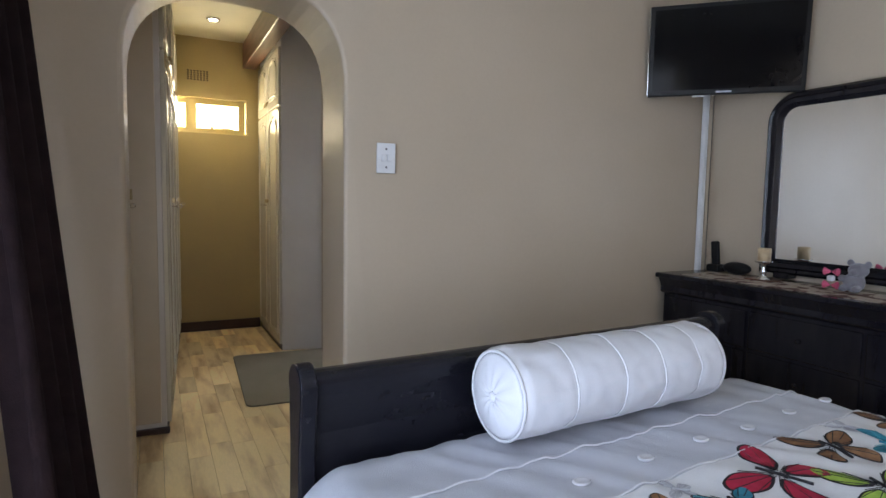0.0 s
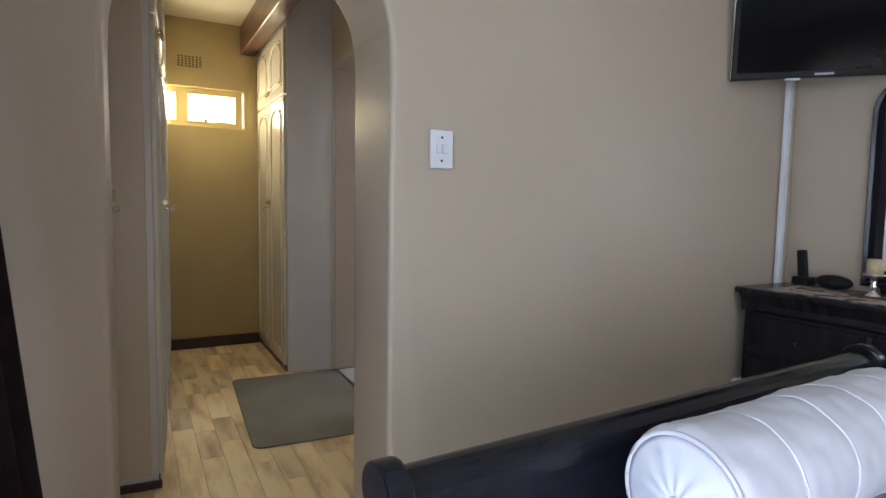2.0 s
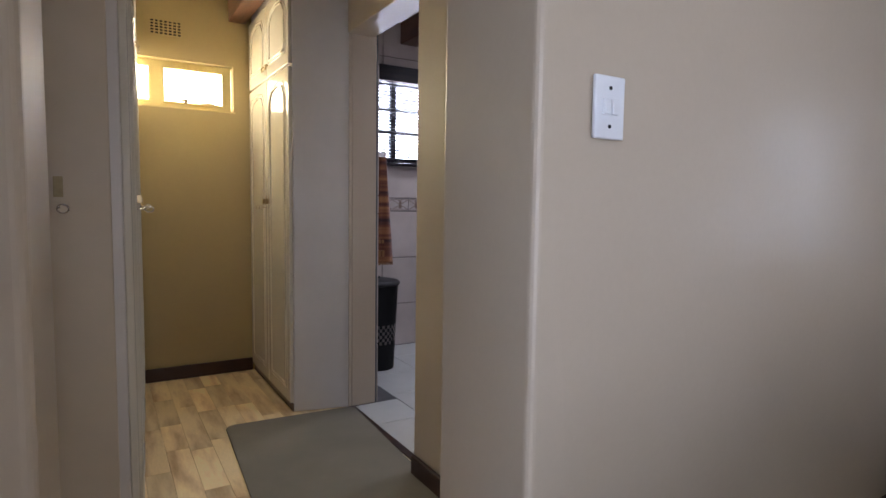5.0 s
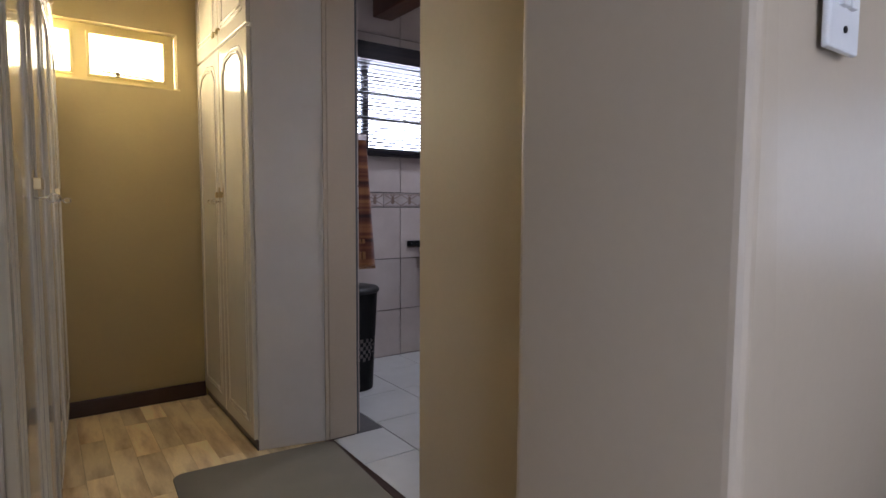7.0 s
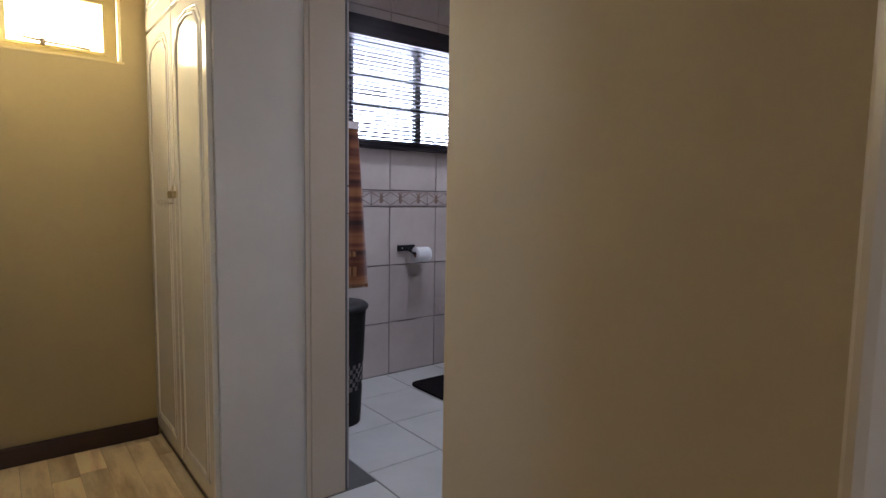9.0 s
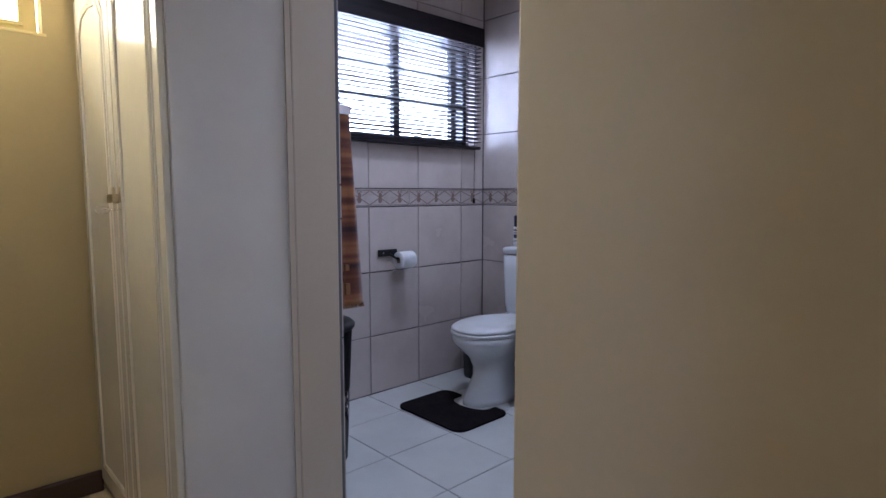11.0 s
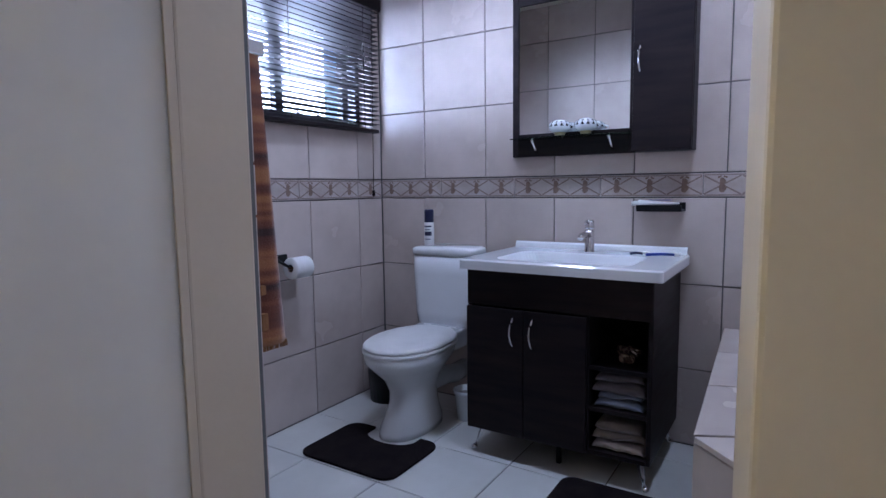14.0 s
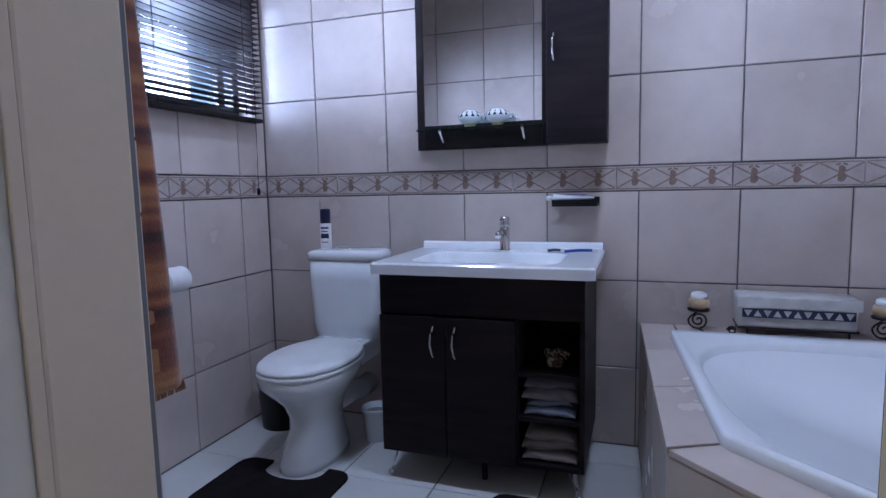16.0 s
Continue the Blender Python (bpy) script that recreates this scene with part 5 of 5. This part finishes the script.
for r, x in ((0.018, 2.615), (0.048, 2.615), (0.050, 2.618), (0.050, 2.714), (0.048, 2.717), (0.018, 2.717)):
    ringsr.append([(x, 5.715 + r * math.cos(a), 0.782 + r * math.sin(a)) for a in [2 * math.pi * k / 28 for k in range(28)]])
part("paper", loft(ringsr + [ringsr[0]], cap=False), PAPER, rl, smooth=True)
core = [[(x, 5.715 + 0.018 * math.cos(a), 0.782 + 0.018 * math.sin(a)) for a in [2 * math.pi * k / 20 for k in range(20)]] for x in (2.616, 2.716)]
part("core", loft(core, cap=False), BROWNP, rl, "brown card core", True)

# towel on a rail just inside the doorway
rail = thing("towel_rail", (1.60, 4.92, 1.42), "chrome towel rail on the wall beside the doorway", "towel rail")
part("rail", tube([(1.612, 4.69, 1.425), (1.612, 5.14, 1.425)], 0.008, 10), CHROME, rail, smooth=True)
for y in (4.70, 5.13):
    part("bracket", box(1.560, 1.622, y - 0.01, y + 0.01, 1.410, 1.440, 0.003), CHROME, rail)


def towel():
    t = thing("hanging_towel", (1.62, 4.91, 0.72), "rust and brown striped towel hanging folded over the rail", "towel")
    rows = []
    for j in range(41):
        v = j / 40
        z = 1.446 - 0.645 * v
        wide = 0.032 + 0.034 * v ** 0.8
        cx = 1.616 + 0.022 * v
        ring = []
        for k in range(40):
            a = 2 * math.pi * k / 40
            rx = wide * math.copysign(abs(math.cos(a)) ** 0.6, math.cos(a))
            ry = 0.185 * math.copysign(abs(math.sin(a)) ** 0.45, math.sin(a))
            w = 0.007 * math.sin(7 * a + 2 * v) * v + 0.004 * noise.noise((z * 8, k * 0.4, 2))
            ring.append((max(cx + rx + w, 1.566), 4.905 + ry + w, z))
        rows.append(ring)
    part("cloth", loft(rows), TOWEL, t, smooth=True)
    for zz, h in ((0.925, 0.022), (0.855, 0.040)):
        for k in range(3):
            x = 1.594 + 0.026 * k
            part("woven_figure", box(x - 0.010, x + 0.010, 4.7215, 4.732, zz - h / 2, zz + h / 2, 0.002, 1), TOWELFIG, t, "ochre woven block")
    bm = bmesh.new()
    for k in range(30):
        x = 1.575 + 0.108 * k / 29
        tube([(x, 4.731, 0.803), (x + random.uniform(-0.003, 0.003), 4.730, 0.788)], 0.0018, 4, bm)
    part("fringe", bm, TOWELFIG, t, "short ochre fringe")


towel()


def laundry_bin():
    x, y = 1.842, 5.30
    b = thing("laundry_basket", (x, y, 0), "black woven plastic laundry basket with lid standing on the tiles", "laundry basket")
    n, m = 44, 26
    bm = bmesh.new()
    prev = None
    holes = []
    for j in range(m + 1):
        v = j / m
        r = 0.118 + 0.028 * v
        ring = [bm.verts.new((x + r * math.cos(2 * math.pi * k / n), y + r * math.sin(2 * math.pi * k / n), 0.004 + 0.585 * v)) for k in range(n)]
        if prev:
            for k in range(n):
                if 9 <= j <= 14 and (j + k) % 2 == 0:
                    continue
                bm.faces.new((prev[k], prev[(k + 1) % n], ring[(k + 1) % n], ring[k]))
        prev = ring
    bmesh.ops.solidify(bm, geom=bm.faces[:], thickness=0.004)
    part("body", bm, WOVENBLACK, b, smooth=False)
    part("liner", lathe([(0.100, 0.006), (0.110, 0.30), (0.122, 0.57)], (x, y, 0), 24), GREYTOWEL, b, "pale laundry seen through the holes")
    part("lid", lathe([(0.150, 0.585), (0.158, 0.592), (0.158, 0.606), (0.145, 0.618), (0.09, 0.628), (0.02, 0.630)], (x, y, 0), 36), WOVENBLACK, b, smooth=True)
    part("lid_knob", lathe([(0.018, 0.628), (0.022, 0.640), (0.012, 0.648)], (x, y, 0), 14), WOVENBLACK, b, smooth=True)


laundry_bin()

# corner bath
DECK = [(3.41, 4.0), (2.225, 3.945), (1.80, 3.53), (1.80, 2.87), (3.41, 2.87)]
TUB = [(3.20, 3.893), (2.262, 3.832), (1.92, 3.48), (1.92, 2.95), (3.20, 2.95)]


def tub_ring(f, z, soft=0.0):
    """The tub's outline drawn in towards its middle and rounded."""
    cx, cy = sum(p[0] for p in TUB) / 5, sum(p[1] for p in TUB) / 5
    pts = []
    n = len(TUB)
    for k in range(n):
        p0, p1, p2 = Vector(TUB[k - 1]), Vector(TUB[k]), Vector(TUB[(k + 1) % n])
        a = p1.lerp(p0, min(0.5, soft)) if soft else p1.lerp(p0, 0.03)
        b = p1.lerp(p2, min(0.5, soft)) if soft else p1.lerp(p2, 0.03)
        for q in range(9):
            t = q / 8
            pt = (1 - t) ** 2 * a + 2 * t * (1 - t) * p1 + t * t * b
            pts.append((cx + (pt.x - cx) * f, cy + (pt.y - cy) * f, z))
    return pts


bath = thing("corner_bath", (2.55, 3.4, 0.50), "white acrylic corner bath sunk into a tiled surround", "bath")
rings = [tub_ring(0.995, 0.536), tub_ring(1.0, 0.541), tub_ring(1.0, 0.566), tub_ring(0.99, 0.572), tub_ring(0.955, 0.571, 0.06), tub_ring(0.915, 0.566, 0.40), tub_ring(0.895, 0.556, 0.44), tub_ring(0.86, 0.48, 0.46), tub_ring(0.79, 0.30, 0.48), tub_ring(0.70, 0.20, 0.48),
         tub_ring(0.50, 0.175, 0.48)]
part("shell", loft(rings), ACRYLIC, bath, smooth=True)
part("waste", lathe([(0.03, 0), (0.028, 0.004), (0.01, 0.005)], (2.55, 3.4, 0.177), 18), CHROME, bath, smooth=True)


def scroll_candle(x, y, big):
    c = thing("candle_holder", (x, y, 0.556), "iron scroll holder with cream candle bowl by the bath", "candle holder", "scroll holders by the bath")
    pts = []
    for k in range(46):
        a = k * 0.28
        r = 0.004 + 0.0026 * k * 0.28 * 1.0
        pts.append((x, y + r * math.cos(a), 0.556 + 0.040 + r * math.sin(a)))
    lift = 0.0
    bm = tube(pts, 0.0035, 6)
    tube([pts[-1], (x, y + 0.028, 0.610), (x, y + 0.006, 0.628), (x, y, 0.632)], 0.0035, 6, bm)
    tube([(x - 0.03, y - 0.015, 0.560), (x, y, 0.5625), (x + 0.03, y - 0.015, 0.560)], 0.0035, 6, bm)
    part("scroll", bm, IRON, c, smooth=True)
    part("dish", lathe([(0.015, 0.632), (0.038, 0.634), (0.042, 0.640), (0.036, 0.640)], (x, y, 0), 22), IRON, c, smooth=True)
    part("candle", lathe([(0.022, 0.640), (0.036, 0.650), (0.039, 0.668), (0.034, 0.682), (0.028, 0.686)], (x, y, 0), 22), WAX, c, "cream candle bowl", True)
    part("glass_rim", lathe([(0.032, 0.684), (0.028, 0.704), (0.024, 0.706), (0.028, 0.686)], (x, y, 0), 20), ACRYLIC, c, "pale rim", True)
    settle(c, 0, 0, -0.012)


scroll_candle(3.325, 3.785, 0)
scroll_candle(3.325, 3.180, 1)


def linen_basket():
    b = thing("storage_basket", (3.325, 3.465, 0.556), "wire basket with pale linen liner on the bath surround", "basket")
    y0, y1 = 3.275, 3.655
    bm = bmesh.new()
    rows = []
    for j in range(9):
        v = j / 8
        ring = []
        for k, (px, py) in enumerate(rounded(3.265 - 0.006 * v, 3.385 + 0.004 * v, y0 - 0.004 * v, y1 + 0.004 * v, 0.025, 5)):
            w = 0.003 * noise.noise((px * 30, py * 30, v * 6))
            ring.append((px + w, py + w, 0.590 + 0.118 * v + (0.003 * math.sin(40 * py) if j == 8 else 0)))
        rows.append(ring)
    part("liner", loft(rows), BASKET, b, smooth=True)
    part("trim_band", box(3.2565, 3.262, y0 + 0.012, y1 - 0.012, 0.632, 0.664), NAVY, b, "dark blue woven band")
    bm = bmesh.new()
    n = 11
    for k in range(n):
        yy = y0 + 0.03 + (y1 - y0 - 0.06) * k / (n - 1)
        up = 1 if k % 2 else -1
        vs = [bm.verts.new((3.2555, yy - 0.014, 0.648 - up * 0.012)), bm.verts.new((3.2555, yy + 0.014, 0.648 - up * 0.012)), bm.verts.new((3.2555, yy, 0.648 + up * 0.012))]
        bm.faces.new(vs)
    part("trim_pattern", bm, BASKET, b, "pale triangles")
    part("flap", box(3.250, 3.256, y0 - 0.006, y1 + 0.006, 0.668, 0.709, 0.002), BASKET, b, "folded-over linen edge")
    fr = tube([(3.262, y0, 0.592), (3.262, y1, 0.592), (3.385, y1, 0.592), (3.385, y0, 0.592), (3.262, y0, 0.592)], 0.004, 6)
    part("wire_frame", fr, IRON, b)
    for yy in (y0 + 0.03, y1 - 0.03):
        part("wire_foot", tube([(3.262, yy, 0.592), (3.255, yy, 0.575), (3.250, yy, 0.562), (3.258, yy, 0.560)], 0.004, 6), IRON, b)
        part("wire_foot", tube([(3.385, yy, 0.592), (3.388, yy, 0.575), (3.385, yy, 0.560)], 0.004, 6), IRON, b)
    cs = [(3.255, y1 + 0.022 + 0.016 * math.cos(a) * (1 - a / 14), 0.579 + 0.016 * math.sin(a) * (1 - a / 14)) for a in [k * 0.4 for k in range(24)]]
    part("scroll_end", tube(cs, 0.0035, 6), IRON, b, smooth=True)
    settle(b, 0, 0, -0.012)


linen_basket()

# ---- laid pieces: bath surround, tiles, boards ----
MESHES = {}


def piece_mesh(w, h, t, mat, ch=0.0022):
    key = (round(w, 3), round(h, 3), round(t, 4), mat.name)
    if key not in MESHES:
        a, b = w / 2, h / 2
        vs = [(-a, -b, 0), (a, -b, 0), (a, b, 0), (-a, b, 0), (-a, -b, t - ch), (a, -b, t - ch), (a, b, t - ch), (-a, b, t - ch),
              (-a + ch, -b + ch, t), (a - ch, -b + ch, t), (a - ch, b - ch, t), (-a + ch, b - ch, t)]
        fs = [(3, 2, 1, 0), (8, 9, 10, 11)] + [(k, (k + 1) % 4, 4 + (k + 1) % 4, 4 + k) for k in range(4)] + [(4 + k, 4 + (k + 1) % 4, 8 + (k + 1) % 4, 8 + k) for k in range(4)]
        me = bpy.data.meshes.new("piece")
        me.from_pydata(vs, [], fs)
        me.materials.append(mat)
        MESHES[key] = me
    return MESHES[key]


def motif_mesh(w):
    """Border figures: lattice lines, and paired brown drops."""
    key = ("motif", round(w, 3))
    if key in MESHES:
        return MESHES[key]
    fig, lat = bmesh.new(), bmesh.new()
    n = max(1, round(w / 0.144))
    step = w / n
    z = 0.0006

    def quad(bm, a, b, wd):
        d = Vector((b[0] - a[0], b[1] - a[1])).normalized()
        o = Vector((-d.y, d.x)) * wd / 2
        bm.faces.new([bm.verts.new((a[0] + o.x, a[1] + o.y, z)), bm.verts.new((a[0] - o.x, a[1] - o.y, z)), bm.verts.new((b[0] - o.x, b[1] - o.y, z)), bm.verts.new((b[0] + o.x, b[1] + o.y, z))])
    for k in range(n):
        c = -w / 2 + (w - n * step) / 2 + step * (k + 0.5)
        for y, r in ((0.015, 0.013), (-0.013, 0.016)):
            ring = [fig.verts.new((c + r * (0.9 + 0.15 * math.cos(3 * a)) * math.cos(a), y + r * 1.15 * math.sin(a), 2 * z)) for a in [2 * math.pi * q / 14 for q in range(14)]]
            fig.faces.new(ring)
        for s in (-1, 1):
            quad(lat, (c, 0.0), (c + s * step / 2 * 0.96, 0.038), 0.006)
            quad(lat, (c, 0.0), (c + s * step / 2 * 0.96, -0.038), 0.006)
            quad(fig, (c + s * 0.004, 0.036), (c + s * 0.018, 0.030), 0.007)
    quad(lat, (-w / 2 + 0.004, 0.042), (w / 2 - 0.004, 0.042), 0.004)
    quad(lat, (-w / 2 + 0.004, -0.042), (w / 2 - 0.004, -0.042), 0.004)
    out = []
    for bm, mt in ((lat, MOTIF2), (fig, MOTIF)):
        me = bpy.data.meshes.new("motif")
        bm.normal_update()
        bm.to_mesh(me)
        bm.free()
        me.materials.append(mt)
        out.append(me)
    MESHES[key] = out
    return out


def lay(name, me, parent, m):
    ob = new(name, me)
    ob.parent = parent
    ob.matrix_basis = m
    return ob


def spans(lo, hi, joint, size, gap):
    first = joint - math.ceil((joint - lo) / size) * size
    out = []
    a = first
    while a < hi - 0.004:
        p, q = max(a, lo) + gap / 2, min(a + size, hi) - gap / 2
        if q - p > 0.012:
            out.append((p, q))
        a += size
    return out


def tile_wall(wall, frame_of, lo, hi, joint, band_joint, top=2.56, holes=(), size=0.3755):
    """frame_of(u, z): the pose at which a tile's back centre lies on the wall."""
    gap = 0.005
    rows = [(0.0, 0.342), (0.342, 0.715), (0.715, 1.088), (1.192, 1.553), (1.553, 1.916), (1.916, 2.285), (2.285, top)]
    for z0, z1 in rows:
        for u0, u1 in spans(lo, hi, joint, size, gap):
            cells = [(u0, u1, z0 + gap / 2, z1 - gap / 2)]
            for h0, h1, g0, g1 in holes:
                nxt = []
                for a, b, c, d in cells:
                    if b <= h0 or a >= h1 or d <= g0 or c >= g1:
                        nxt.append((a, b, c, d))
                        continue
                    if a < h0:
                        nxt.append((a, h0, c, d))
                    if b > h1:
                        nxt.append((h1, b, c, d))
                    a2, b2 = max(a, h0), min(b, h1)
                    if c < g0:
                        nxt.append((a2, b2, c, g0))
                    if d > g1:
                        nxt.append((a2, b2, g1, d))
                cells = nxt
            for a, b, c, d in cells:
                if b - a > 0.01 and d - c > 0.01:
                    lay("tile", piece_mesh(b - a, d - c, 0.010, TILE), wall, frame_of((a + b) / 2, (c + d) / 2))
    for u0, u1 in spans(lo, hi, band_joint, 0.432, 0.003):
        if u1 - u0 < 0.02:
            continue
        m = frame_of((u0 + u1) / 2, 1.140)
        ob = lay("border_tile", piece_mesh(u1 - u0, 0.098, 0.010, BANDTILE), wall, m)
        if u1 - u0 > 0.13:
            for me in motif_mesh(u1 - u0):
                lay("border_figure", me, ob, Matrix.Translation((0, 0, 0.010)))


def on_east(u, z):
    return Matrix(((0, 0, -1, 3.4215), (-1, 0, 0, u), (0, 1, 0, z), (0, 0, 0, 1)))


def on_north(u, z):
    return Matrix(((1, 0, 0, u), (0, 0, -1, 5.8115), (0, 1, 0, z), (0, 0, 0, 1)))


def on_west(u, z):
    return Matrix(((0, 0, 1, 1.5365 if u < 4 else 1.5515), (1, 0, 0, u), (0, 1, 0, z), (0, 0, 0, 1)))


def on_south(u, z):
    return Matrix(((-1, 0, 0, u), (0, 0, 1, 2.8645), (0, 1, 0, z), (0, 0, 0, 1)))


tile_wall(WALL_E, on_east, 2.876, 5.80, 4.012, 4.101, size=0.372)
tile_wall(WALL_N, on_north, 1.555, 3.41, 2.476, 2.77, holes=((2.02, 3.345, 1.47, 2.12),), size=0.3655)
tile_wall(WALL_W, on_west, 4.66, 5.80, 5.128, 5.2)
tile_wall(WALL_W2, on_west, 2.876, 3.80, 3.25, 3.3)
tile_wall(WALL_S, on_south, 1.548, 3.41, 2.455, 2.6)
# window reveal tiles
for z, sgn in ((2.12, -1),):
    for a, b in spans(2.02, 3.345, 2.476, 0.3655, 0.005):
        lay("tile", piece_mesh(b - a, 0.08, 0.006, TILE), WALL_N, Matrix(((1, 0, 0, (a + b) / 2), (0, -1, 0, 5.855), (0, 0, -1, 2.120), (0, 0, 0, 1))))
for x, s in ((2.02, 1), (3.345, -1)):
    lay("tile", piece_mesh(0.08, 0.64, 0.006, TILE), WALL_N, Matrix(((0, 0, s, x), (-s, 0, 0, 5.855), (0, 1, 0, 1.795), (0, 0, 0, 1))))

# floor tiles
for a, b in spans(1.412, 3.408, 2.067, 0.385, 0.005):
    for c, d in spans(2.876, 5.80, 5.108, 0.385, 0.005):
        if a < 1.54 and not (c < 4.645 and d > 3.79):
            continue
        if a < 1.54:
            c, d = max(c, 3.79), min(d, 4.645)
        lay("floor_tile", piece_mesh(b - a, d - c, 0.007, FLOORTILE), FLOOR_B, Matrix.Translation(((a + b) / 2, (c + d) / 2, -0.0065)))

# bath surround: core, deck tiles and front tiles
deck = thing("bath_surround", (2.6, 3.42, 0), "tiled bath surround in pale mottled tiles with dark joints", "bath surround")


bm = bmesh.new()
for z0, z1 in ((0.0, 0.533),):
    for k in range(2):
        p, q = Vector(DECK[k]), Vector(DECK[k + 1])
        d = (q - p).normalized()
        nrm = Vector((d.y, -d.x))
        if nrm.dot(Vector((2.6, 3.3)) - p) < 0:
            nrm = -nrm
        prism([tuple(p + nrm * 0.012), tuple(q + nrm * 0.012), tuple(q + nrm * 0.07), tuple(p + nrm * 0.07)], "z", z0, z1, bm=bm)
prism([(1.812, 3.55), (1.87, 3.50), (1.87, 2.88), (1.812, 2.88)], "z", 0, 0.533, bm=bm)
part("core", bm, GROUT, deck)


def deck_strip(p, q, pi, qi, count):
    p, q, pi, qi = Vector(p), Vector(q), Vector(pi), Vector(qi)
    for k in range(count):
        a, b = (k + 0.008) / count, (k + 0.992) / count
        out = [p.lerp(q, a), p.lerp(q, b), pi.lerp(qi, b), pi.lerp(qi, a)]
        part("deck_tile", prism([tuple(v) for v in out], "z", 0.528, 0.543, 0.0015, 1), TILE, deck)


deck_strip((3.405, 3.999), (2.227, 3.945), (3.405, 3.872), (2.295, 3.806), 3)
deck_strip((2.221, 3.943), (1.802, 3.533), (2.290, 3.803), (1.958, 3.455), 2)
deck_strip((1.80, 3.528), (1.80, 2.88), (1.955, 3.451), (1.955, 2.88), 2)
deck_strip((3.405, 3.868), (3.405, 2.88), (3.165, 3.855), (3.165, 2.88), 3)
for (p, q), n in (((DECK[0], DECK[1]), 3), ((DECK[1], DECK[2]), 2), ((DECK[2], DECK[3]), 2)):
    p, q = Vector(p), Vector(q)
    d = (q - p).normalized()
    long = (q - p).length / n
    nrm = Vector((-d.y, d.x))
    if nrm.dot(Vector((2.6, 3.3)) - p) > 0:
        nrm = -nrm
    for k in range(n):
        for z0, z1 in ((0.0, 0.265), (0.265, 0.527)):
            mid = p + d * long * (k + 0.5) - nrm * 0.012
            m = Matrix(((-d.x if nrm.x * d.y - nrm.y * d.x > 0 else d.x, 0, nrm.x, mid.x), (-d.y if nrm.x * d.y - nrm.y * d.x > 0 else d.y, 0, nrm.y, mid.y), (0, 1, 0, (z0 + z1) / 2), (0, 0, 0, 1)))
            ob = lay("front_tile", piece_mesh(long - 0.005, z1 - z0 - 0.005, 0.011, TILE), deck, m)
            ob.matrix_basis = Matrix.Translation(-ORIGIN[deck.name]) @ m

# laminate boards: singly in the passage and by the arch, the rest joined
rng = random.Random(7)
strip, long = 0.098, 0.60
count = 0
k = 0
x = -0.25
while x < 1.376:
    y = 1.55 - rng.uniform(0.05, 0.55)
    while y < 5.655:
        ln = rng.choice((0.33, 0.42, 0.52, 0.62))
        a, b, c, d = x, min(x + strip, 1.374), max(y, 1.55), min(y + ln, 5.658)
        if b - a > 0.02 and d - c > 0.02 and count < 300:
            lay("floor_board", piece_mesh(b - a - 0.0008, d - c - 0.0008, 0.0055, PLANK, 0.0008), FLOOR_P, Matrix.Translation(((a + b) / 2, (c + d) / 2, -0.0055)))
            count += 1
        y += ln
    x += strip
bm = bmesh.new()
x = -0.26
while x < 3.18:
    y = -2.4
    while y < 2.66:
        ln = rng.choice((0.42, 0.62, 0.82))
        lo, hi = y, min(y + ln, 2.66)
        if x < 1.374:
            hi = min(hi, 1.549)
        if hi - lo > 0.02:
            box(x, min(x + strip - 0.0008, 3.178), lo, hi - 0.0008, -0.010, -0.0002, bm=bm)
        y += ln
    x += strip
rest = struct("floor_bedroom", bm, PLANK, "streaky pale and brown wood laminate boards", "floor")
rest["kind"] = "stuff"
